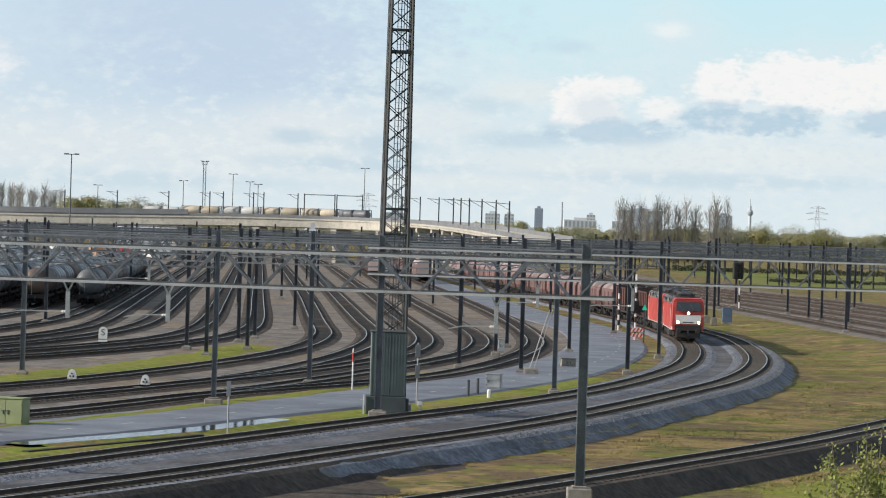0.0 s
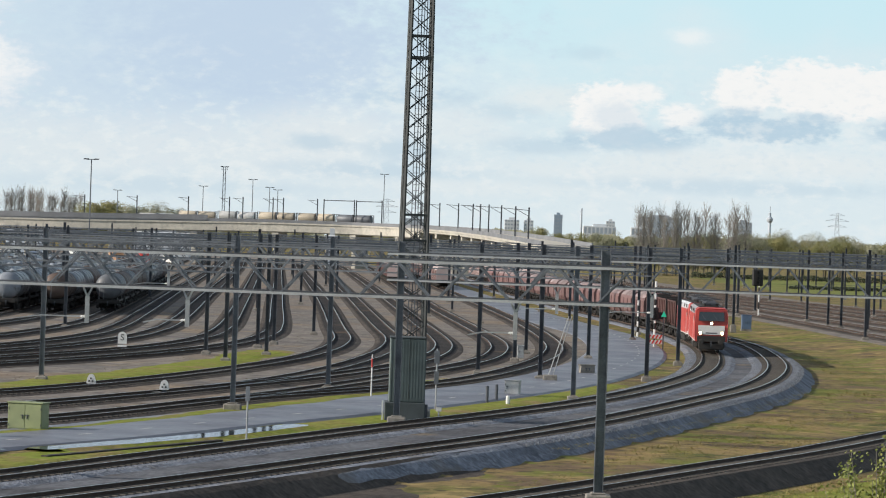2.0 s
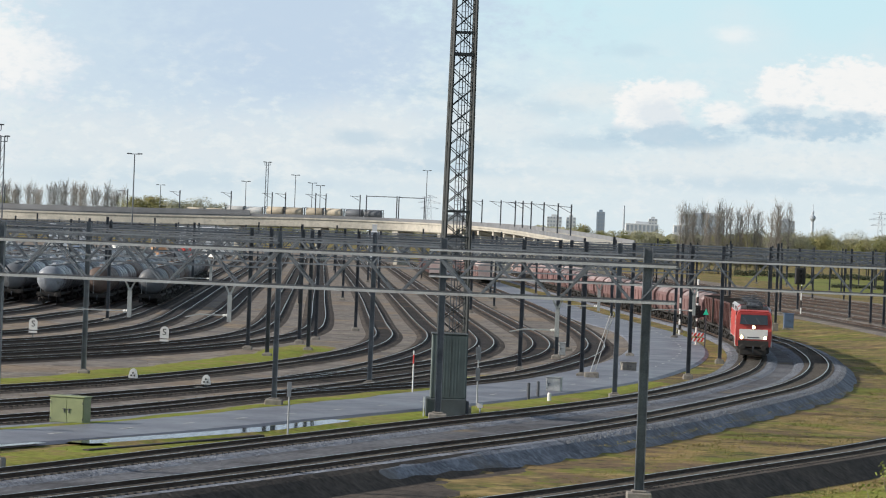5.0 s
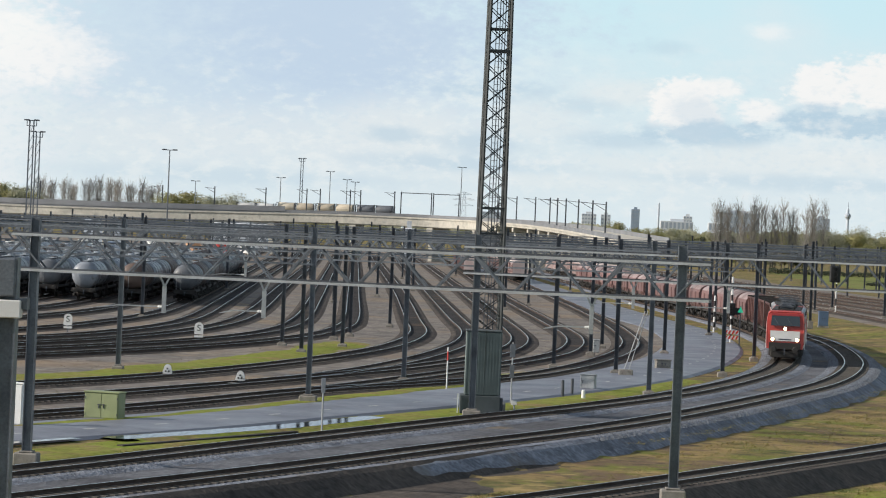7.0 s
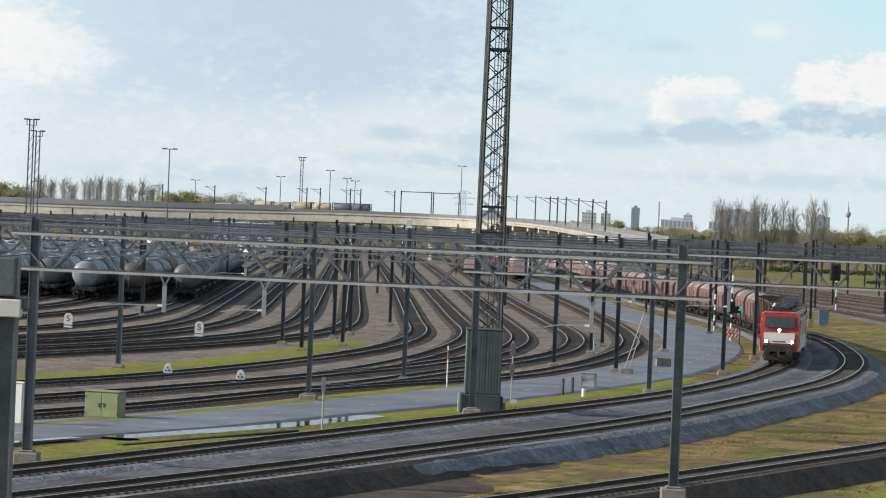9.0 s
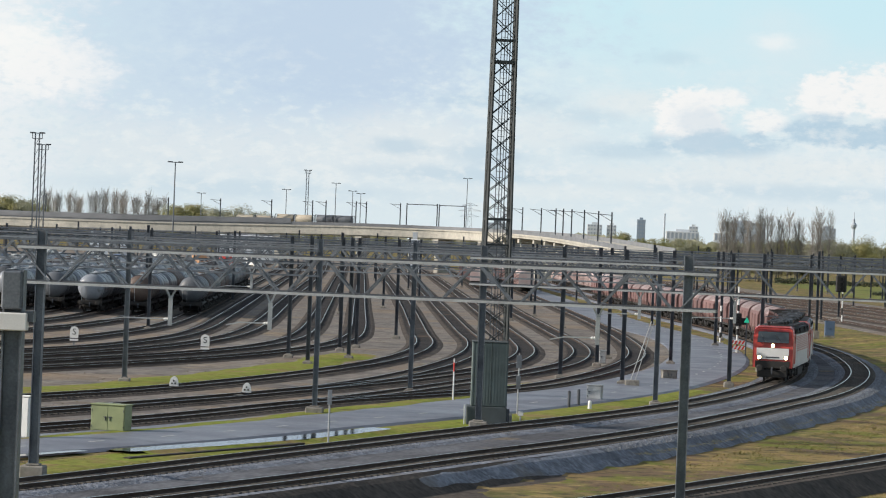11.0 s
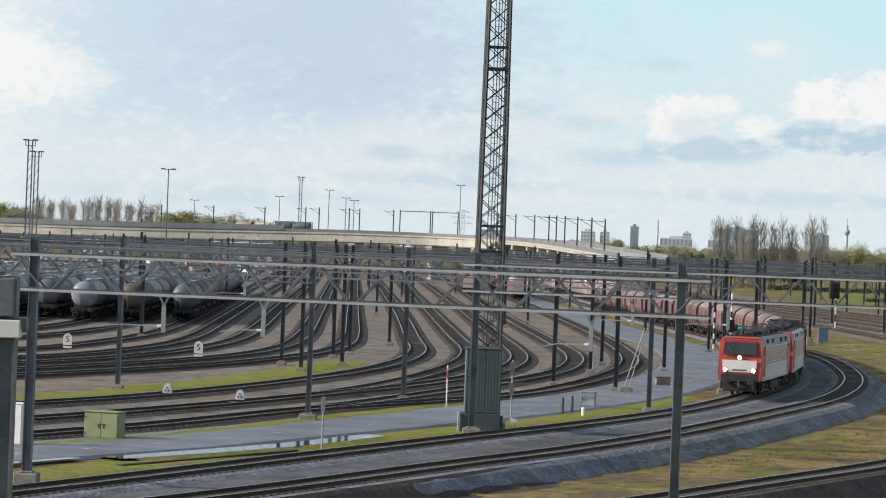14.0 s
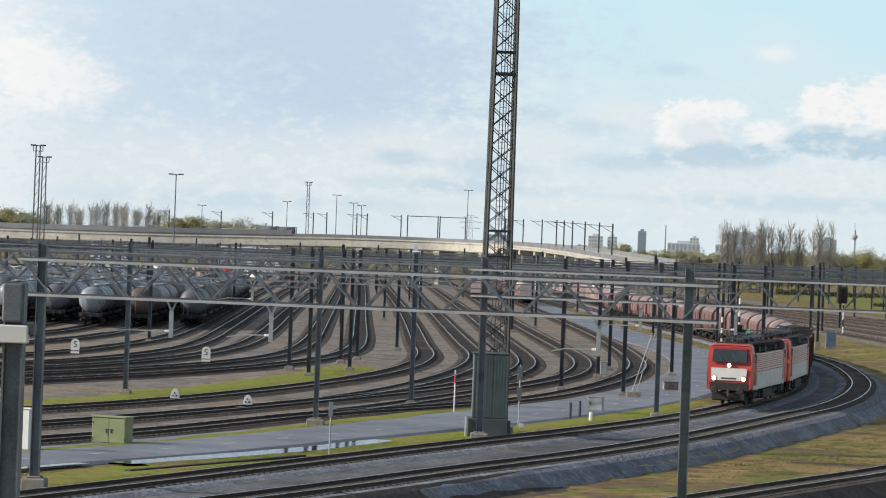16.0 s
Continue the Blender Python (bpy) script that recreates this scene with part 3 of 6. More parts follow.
old_ballast()
ragged_strip("grass_bank", LINE_C[LINE_C[:, 1] < 240], 4.6, 22.0, -0.90, VERGE, "green grass bank beyond the single track", 1.2, 8.0)
YARD_LINES = [
    [(-68, 84), (-47, 132), (-28.2, 176), (-23.4, 189), (-17.2, 214), (-12.9, 240), (-11.0, 262), (-10.7, 288), (-12.7, 325), (-19.6, 450), (-40, 785), (-52, 990)],
    [(-63, 80), (-44, 122), (-25.8, 162), (-21.2, 174.5), (-15.4, 192.5), (-12.6, 204), (-9.8, 221), (-7.2, 247), (-6.0, 272), (-6.2, 296), (-8.3, 332), (-16.6, 480), (-36, 820), (-46, 990)],
    [(-63, 80), (-44, 122), (-25.8, 162), (-21.2, 174.5), (-15.4, 192.5), (-12.4, 202.5), (-8.6, 216), (-3.6, 242), (-1.7, 264), (-1.4, 284), (-2.1, 304), (-4.4, 348), (-12.2, 500), (-32, 860), (-40, 990)],
    [(-58, 72), (-40, 111), (-23.8, 149.6), (-19.4, 160.8), (-14.2, 177.8), (-11.4, 187), (-7.4, 203.6), (-1.6, 231), (1.9, 252), (3.4, 273), (3.5, 296), (1.6, 334), (-4.2, 440), (-24, 853), (-31, 990)],
    [(-58, 72), (-40, 111), (-23.8, 149.6), (-19.4, 160.8), (-14.2, 177.8), (-11.2, 185.6), (-6.8, 195), (-1.0, 210.5), (2.8, 228), (6.7, 256), (8.5, 281), (8.7, 308), (7.2, 365), (3.4, 450), (-18, 870), (-24, 990)],
    [(-80, 100), (-54, 160), (-32.5, 213.4), (-25.3, 235.8), (-21.0, 256), (-18.7, 275), (-18.0, 297), (-19.0, 325), (-24.2, 415), (-46, 790), (-58, 990)],
    [(-82, 108), (-56, 168), (-34.4, 222), (-27.4, 246), (-24.2, 264), (-22.9, 284), (-23.3, 311), (-28.5, 407), (-51, 790), (-63, 990)],
    [(-84, 114), (-58, 176), (-36.0, 232), (-31.4, 252), (-29.2, 272), (-28.5, 296), (-29.6, 330), (-36.4, 448), (-56, 790), (-69, 990)],
    [(-86, 120), (-60, 184), (-37.6, 243), (-34.7, 258), (-32.8, 280), (-33.0, 305), (-35.9, 357), (-44, 490), (-62, 790), (-75, 990)],
    [(-88, 128), (-62, 200), (-42, 254), (-38.6, 281), (-37.7, 311), (-40.4, 368), (-50, 520), (-67, 790), (-80, 990)],
    [(-92, 140), (-66, 220), (-48, 275), (-44, 311), (-45.6, 368), (-55, 520), (-73, 790), (-86, 990)],
    [(-96, 150), (-71, 235), (-53, 285), (-49.3, 320), (-51, 375), (-60.5, 520), (-78, 790), (-91, 990)],
    [(-100, 160), (-76, 245), (-58, 295), (-54.6, 330), (-56.5, 385), (-66, 520), (-84, 790), (-97, 990)],
    [(-106, 170), (-82, 255), (-64, 305), (-60, 340), (-62, 395), (-71.5, 520), (-90, 790), (-103, 990)],
    [(-114, 190), (-88, 270), (-70, 320), (-65.5, 360), (-68, 420), (-77, 520), (-96, 790), (-109, 990)],
    [(-120, 200), (-94, 280), (-76, 330), (-71, 370), (-74, 430), (-83, 520), (-102, 790), (-115, 990)],
]
YARD_PATHS = [curve_through(c) for c in YARD_LINES]
for i, p in enumerate(YARD_PATHS):
    if i in (2, 4):   # branches that leave their neighbour at a switch
        p = p[p[:, 1] > (191 if i == 2 else 176)]
        p = np.c_[p, np.full(len(p), 0.006)]
    railway_track(p, False, 230 if i < 5 else 0)
RIGHT_LINES = [[(54, 250), (48.8, 345), (45.5, 410), (40.7, 484), (28, 640), (8, 900)]]
for k in range(1, 6):
    RIGHT_LINES.append([(54 + 6.4 * k, 250 + 6 * k), (49 + 5.9 * k, 345 + 8 * k), (45.7 + 5.6 * k, 410 + 8 * k), (41 + 5.2 * k, 484 + 8 * k), (28 + 4.8 * k, 640), (8 + 4.6 * k, 900)])
RIGHT_PATHS = [curve_through(c) for c in RIGHT_LINES]
tagged(sweep("yard_surface", RIGHT_PATHS[0], [(-4.5, -0.42), (-3.5, -0.29), (34, -0.29), (37, -0.42)], YARD), "brown gravel under the through tracks", "ground", kind="structure")
for p in RIGHT_PATHS:
    railway_track(p)
ragged_strip("grass_strip", YARD_PATHS[0][YARD_PATHS[0][:, 1] < 262], -6.6, -2.3, -0.19, VERGE, "green and dry grass strip between the yard tracks", 1.1, 2.0)
ragged_strip("grass_strip", YARD_PATHS[3][YARD_PATHS[3][:, 1] < 222], 2.2, 4.6, -0.17, VERGE, "thin patchy grass strip beside the road", 0.7, 5.0)


# ---- overhead line portals ----
def h_pole(parent, x, y, top, w=0.30, name="pole", material=None, foot=True):
    """A broad-flanged steel pole on a concrete footing."""
    bm = bmesh.new()
    h, f, g = w / 2, 0.035, 0.02
    out = [(-h, -h), (-h + f, -h), (-h + f, -g), (h - f, -g), (h - f, -h), (h, -h), (h, h), (h - f, h), (h - f, g), (-h + f, g), (-h + f, h), (-h, h)]
    lo = [bm.verts.new((x + a, y + b, -0.1)) for a, b in out]
    hi = [bm.verts.new((x + a, y + b, top)) for a, b in out]
    for i in range(12):
        bm.faces.new((lo[i], lo[(i + 1) % 12], hi[(i + 1) % 12], hi[i]))
    bm.faces.new(hi)
    p = part(name, bm, material or STEEL, parent)
    if foot:
        bm = bmesh.new()
        k, h = (0.48, 0.12) if y < 190 else (0.36, 0.0)
        box(bm, x - k, x + k, y - k, y + k, -0.95, h, 0.05)
        box(bm, x - k * 0.6, x + k * 0.6, y - k * 0.6, y + k * 0.6, h, h + 0.08, 0.03)
        part("footing", bm, CONCRETE, parent, "weathered concrete footing")
    return p


def truss(parent, a, b, z0, z1, panel=3.0, chord=0.11, material=None, deep=0.5):
    """A box truss of four chords and crossing struts from a to b."""
    a, b = Vector((*a, 0)), Vector((*b, 0))
    d = b - a
    n = max(2, round(d.length / panel))
    u = d.normalized()
    side = Vector((-u.y, u.x, 0)) * deep / 2
    up0, up1 = Vector((0, 0, z0)), Vector((0, 0, z1))
    fine = material is None
    for s in (-1, 1):
        for z in (up0, up1):
            bm = bmesh.new()
            bar(bm, a + s * side + z, b + s * side + z, chord, chord)
            c = part("chord", bm, STEEL_LIGHT if fine else material, parent)
            if fine:
                bm = bmesh.new()
                lift = Vector((0, 0, chord * 0.5 + 0.02))
                bar(bm, a + s * side + z + lift, b + s * side + z + lift, 0.04, chord * 0.8)
                part("top_angle", bm, STEEL_DARK, c)
        bm = bmesh.new()
        for i in range(n):
            p0, p1, pm = a + d * (i / n), a + d * ((i + 1) / n), a + d * ((i + 0.5) / n)
            g = u * 0.14
            for q0, q1 in ((p0 + g + s * side + up1, pm - g + s * side + up0), (pm + g + s * side + up0, p1 - g + s * side + up1)):
                if fine:
                    one = bmesh.new()
                    bar(one, q0, q1, 0.065)
                    part("strut", one, STEEL, parent)
                else:
                    bar(bm, q0, q1, 0.065)
        if fine:
            bm.free()
        else:
            tagged(part("bracing", bm, material, parent), kind="stuff")
    if fine:
        for i in range(n + 1):
            p = a + d * (i / n)
            for z in (up0, up1):
                bm = bmesh.new()
                bar(bm, p - side + z, p + side + z, 0.05)
                part("cross_tie", bm, STEEL, parent)


def dropper(parent, x, y, z, arm):
    """A hanging bracket with insulator and steady arm."""
    bm = bmesh.new()
    bar(bm, (x - 0.2, y, z), (x, y, z - 0.42), 0.07)
    bar(bm, (x + 0.2, y, z), (x, y, z - 0.42), 0.07)
    bar(bm, (x, y, z - 0.40), (x, y, z - 1.45), 0.16)
    part("drop_bracket", bm, STEEL_LIGHT, parent)
    bm = bmesh.new()
    e = 1 if arm > 0 else -1
    bar(bm, (x + 0.25 * e, y, z - 1.2), (x + arm * 0.7, y, z - 1.2), 0.05)
    bar(bm, (x + arm * 0.7, y, z - 1.2), (x + arm, y, z - 1.32), 0.045)
    part("steady_arm", bm, STEEL_LIGHT, parent)
    bm = bmesh.new()
    lathe(bm, [(0.03, 0), (0.06, 0.03), (0.035, 0.08), (0.06, 0.12), (0.035, 0.17), (0.03, 0.2)], 8, Matrix.Translation((x + 0.06 * e, y, z - 1.2)) @ Matrix.Rotation(radians(90 * e), 4, "Y"))
    part("insulator", bm, SIGNWHITE, parent)


def portal(poles, z0=7.3, z1=8.68, top=9.35, over=(0.0, 0.0), w=0.30, panel=3.0, chord=0.09, beams=None, drops=(), light=True, poledark=False):
    t = thing("catenary_portal", Matrix(), "grey steel overhead-line portal with a lattice beam" if light else "distant dark steel overhead-line portal", "portal", "overhead line portals")
    for x, y in poles:
        # poledark: the poles' shade is put into a darker steel colour
        h_pole(t, x, y, top, w, material=STEEL_DARK if poledark else STEEL)
    for a, b in beams or [(poles[0], poles[-1])]:
        a, b = Vector(a), Vector(b)
        u = (b - a).normalized()
        # every other far beam gets lighter steel, painting in sunlit chords
        truss(t, a - u * over[0], b + u * over[1], z0, z1, panel, chord, None if light else (ZINC_DULL if round(poles[0][1]) % 2 else STEEL))
    for x, y, arm in drops:
        dropper(t, x, y, z0, arm)
    return t


portal([(-19.75, 123.2), (5.45, 119.4)], over=(0.9, 1.1), w=0.36, chord=0.10, drops=[(-14.5, 122.4, -2.6), (-10.55, 121.8, -1.7), (2.1, 119.9, -1.8)])
portal([(-3.17, 165.5), (27.5, 160)], over=(0.7, 0.8), w=0.34, drops=[(5.0, 164, -2.2), (9.9, 163.2, -2.6)])
portal([(-26.3, 198.8), (-8.2, 199.1), (7.2, 196.6)], light=False, over=(16, 0.4), drops=[(-18.5, 199, -2.2)])
portal([(-12.3, 172.5), (-40, 174)], light=False, w=0.28)
portal([(-17.5, 236.2), (1.42, 229.2), (5.8, 223.9), (13.66, 229.1)], light=False, over=(14, 0.5), beams=[((-17.5, 236.2), (13.66, 229.1))], poledark=True)
portal([(-19.9, 247.7), (-15.3, 250.3), (4.52, 255.8), (18.1, 260.8)], light=False, over=(26, 0.5), poledark=True)
portal([(-37.6, 300), (-17.0, 265.5), (-16.2, 275.1), (5.8, 273.6), (10.9, 266)], light=False, beams=[((-52, 285), (10.9, 268))], poledark=True)
portal([(-56, 306), (-14.1, 304.4), (17.6, 321)], light=False, beams=[((-56, 306), (17.6, 321))], poledark=True)
portal([(-1.1, 416), (2.4, 365.5), (19.5, 345.4)], light=False, beams=[((-60, 350), (19.5, 345.4))], poledark=True)

portal([(33.5, 398), (47.2, 405), (48.4, 401), (66, 404)], light=False, beams=[((33.5, 398), (66, 404))], poledark=True)


def far_portals():
    rnd = random.Random(5)
    lines = YARD_PATHS + [LINE_A] + RIGHT_PATHS
    for y in (388, 430, 475, 525, 580, 635, 695, 760, 830):
        xs = sorted(float(np.interp(y, p[:, 1], p[:, 0])) for p in lines)
        gaps = [((a + b) / 2, b - a) for a, b in zip(xs, xs[1:])]
        poles = [(xs[0] - 3 + rnd.uniform(-0.3, 0.3), y)]
        for g, w in gaps:
            if (g - poles[-1][0] > 14 and rnd.random() < 0.7) or g - poles[-1][0] > 24:
                poles.append((g, y + rnd.uniform(-2, 2)))
        poles.append((xs[-1] + 3, y))
        while poles[-1][0] < 0.165 * y + 6:   # the through lines fan out eastward
            poles.append((poles[-1][0] + rnd.uniform(15, 24), y + rnd.uniform(-3, 3)))
        dz = rnd.uniform(-0.9, 0.35)
        portal(poles, z0=7.35 + dz, z1=8.5 + dz, light=False, w=0.32, panel=6.5, chord=0.12, poledark=True, top=9.0 + dz + rnd.uniform(0.1, 0.7))
    # shorter portals over the through lines alone
    for y in (318, 352, 452, 552, 662, 795):
        x = float(np.interp(y, RIGHT_PATHS[0][:, 1], RIGHT_PATHS[0][:, 0])) - 3.2
        poles = [(x, y)]
        while poles[-1][0] < 0.165 * y + 6:
            poles.append((poles[-1][0] + rnd.uniform(13, 20), y + rnd.uniform(-2, 2)))
        dz = rnd.uniform(-1.0, 0.2)
        portal(poles, z0=7.3 + dz, z1=8.5 + dz, light=False, w=0.30, panel=7.0, chord=0.11, poledark=True, top=8.9 + dz + rnd.uniform(0.0, 0.6))


far_portals()


# ---- viaduct ----
DECK = curve_through([(-330, 985, 11.4), (-240, 935, 11.0), (-127, 901, 10.9), (-84, 896.5, 11.5), (-53, 891.5, 12.0), (-22, 880, 11.9), (-3, 820, 11.4), (7, 740, 10.6), (14, 660, 9.6), (20, 600, 8.6)], 4.0)


def viaduct():
    t = thing("viaduct", Matrix(), "long pale concrete railway viaduct over the yard", "viaduct")
    high, ramp = DECK[DECK[:, 1] > 845], DECK[DECK[:, 1] < 849]
    sweep("deck", high, [(-4.6, -2.9), (4.2, -2.9), (4.6, -2.6), (4.6, -0.1), (-4.6, -0.1)], FASCIA, t, closed=True)
    sweep("ramp_deck", ramp, [(-4.6, -1.3), (4.2, -1.3), (4.58, -1.1), (4.58, -0.1), (-4.6, -0.1)], FASCIA, t, closed=True)
    west = DECK[DECK[:, 0] < -70]
    sweep("noise_barrier", west, [(4.9, 0.3), (5.02, 0.3), (5.02, 1.75), (4.9, 1.75)], PARAPET, t, "grey barrier panels", closed=True)
    for s in (4.75, -4.75):
        sweep("parapet", DECK, [(s - 0.12, -0.1), (s + 0.12, -0.1), (s + 0.12, 0.75), (s - 0.12, 0.75)], PARAPET, t, "grey parapet", closed=True)
    sweep("edge_beam", DECK, [(4.6, -0.55), (4.85, -0.55), (4.85, -0.05), (4.6, -0.05)], FASCIA, t, closed=True)
    r = sides_of(DECK)
    for i in range(8, len(DECK) - 6, 6):
        x, y, z = DECK[i]
        m = Matrix.Translation((x, y, 0)) @ Matrix.Rotation(math.atan2(r[i, 1], r[i, 0]), 4, "Z")
        bm = bmesh.new()
        under = 2.9 if y > 847 else 1.3
        box(bm, -3.6, 3.6, -0.7, 0.7, -0.6, z - under - 1.1, 0.15)
        box(bm, -4.3, 4.3, -1.0, 1.0, z - under - 1.1, z - under, 0.1)
        p = part("pier", bm, FASCIA, t)
        p.matrix_local = m


viaduct()


D_DECK = np.r_[0, np.cumsum(np.linalg.norm(np.diff(DECK[:, :2], axis=0), axis=1))]


def deck_at(s, off=0.0):
    r = sides_of(DECK)
    q = [float(np.interp(s, D_DECK, DECK[:, j])) for j in range(3)]
    n = [float(np.interp(s, D_DECK, r[:, j])) for j in range(2)]
    return q[0] + n[0] * off, q[1] + n[1] * off, q[2]


def viaduct_masts():
    for s, wide in ((170, 0), (205, 0), (241, 0), (256, 0), (271, 0), (283, 0), (287, 0), (296, 0), (299, 0), (309, 0), (311, 8.6), (322, 7.2), (372, 0), (397, 0), (431, 0), (466, 0), (483, 0), (503, 0), (533, 0), (562, 0), (585, 0)):
        x, y, z = deck_at(s, 4.1)
        t = thing("catenary_mast", pose(x, y, z - 0.1), "slim grey overhead-line mast on the viaduct", "mast", "viaduct masts")
        bm = bmesh.new()
        bar(bm, (0, 0, 0), (0, 0, 7.0), 0.30)
        part("post", bm, STEEL_DARK, t)
        bm = bmesh.new()
        if wide:
            bar(bm, (0, 0, 6.7), (wide, -1.5, 6.7), 0.22)
            bar(bm, (wide, -1.5, 0), (wide, -1.5, 7.0), 0.3)
        else:
            bar(bm, (0, 0, 6.4), (-3.0, 0.6, 6.6), 0.12)
            bar(bm, (0, 0, 5.2), (-2.4, 0.5, 6.5), 0.1)
        part("arm", bm, STEEL_DARK, t)


viaduct_masts()


# ---- rolling stock ----
def wheelset_parts(parent, x, gauge=1.5, r=0.5):
    bm = bmesh.new()
    for s in (-1, 1):
        lathe(bm, [(r + 0.03, 0), (r + 0.03, 0.03), (r, 0.04), (r, 0.13), (r * 0.6, 0.13), (0.12, 0.16)], 16, Matrix.Translation((s * gauge / 2, x, r)) @ Matrix.Rotation(radians(90 * s), 4, "Y") @ Matrix.Translation((0, 0, -0.05)))
    bar(bm, (-gauge / 2, x, r), (gauge / 2, x, r), 0.16, sides=8)
    return part("wheelset", bm, BLACK, parent)


def bogie(parent, y, base=2.9, r=0.6):
    for d in (-base / 2, base / 2):
        wheelset_parts(parent, y + d, r=r)
    bm = bmesh.new()
    for s in (-1, 1):
        box(bm, s * 1.12 - 0.09, s * 1.12 + 0.09, y - base / 2 - 0.6, y + base / 2 + 0.6, r - 0.08, r + 0.2, 0.04)
        for d in (-base / 2, base / 2):
            box(bm, s * 1.2 - 0.12, s * 1.2 + 0.12, y + d - 0.2, y + d + 0.2, r - 0.2, r + 0.22, 0.04)
    box(bm, -1.0, 1.0, y - 0.4, y + 0.4, r - 0.15, r + 0.35, 0.05)
    part("bogie_frame", bm, BLACK, parent)


def buffers(parent, y, s):
    for x in (-0.875, 0.875):
        bm = bmesh.new()
        lathe(bm, [(0.12, 0), (0.12, 0.35), (0.09, 0.36), (0.09, 0.5), (0.25, 0.52), (0.25, 0.57), (0.2, 0.6)], 12, Matrix.Translation((x, y, 1.06)) @ Matrix.Rotation(radians(-90 * s), 4, "X"))
        part("buffer", bm, BLACK, parent)
    bm = bmesh.new()
    bar(bm, (0, y, 1.04), (0, y + 0.35 * s, 1.04), 0.14)
    bar(bm, (0, y + 0.3 * s, 1.08), (0, y + 0.36 * s, 0.62), 0.1)
    part("coupling_hook", bm, STEEL_DARK, parent)


def pantograph(parent, y):
    bm = bmesh.new()
    box(bm, -0.7, 0.7, y - 0.7, y + 0.7, 4.02, 4.08)
    p = part("pantograph", bm, STEEL_DARK, parent, "folded dark pantograph")
    for x in (-0.55, 0.55):
        for a, b, w in (((x, y - 0.7, 4.1), (x * 0.6, y + 1.0, 4.22), 0.06), ((x * 0.6, y + 1.0, 4.22), (x * 0.5, y - 0.6, 4.34), 0.05)):
            bm = bmesh.new()
            bar(bm, a, b, w)
            part("arm", bm, STEEL_DARK, p)
        for d in (-0.6, 0.6):
            bm = bmesh.new()
            lathe(bm, [(0.07, 3.78), (0.1, 3.82), (0.06, 3.88), (0.1, 3.93), (0.06, 4.0), (0.05, 4.05)], 8, Matrix.Translation((x * 1.1, y + d, 0)))
            part("insulator", bm, BLACK, p)
    for d in (-0.7, -0.45):
        bm = bmesh.new()
        bar(bm, (-0.9, y + d, 4.38), (0.9, y + d, 4.38), 0.05)
        part("collector_strip", bm, STEEL_DARK, p)


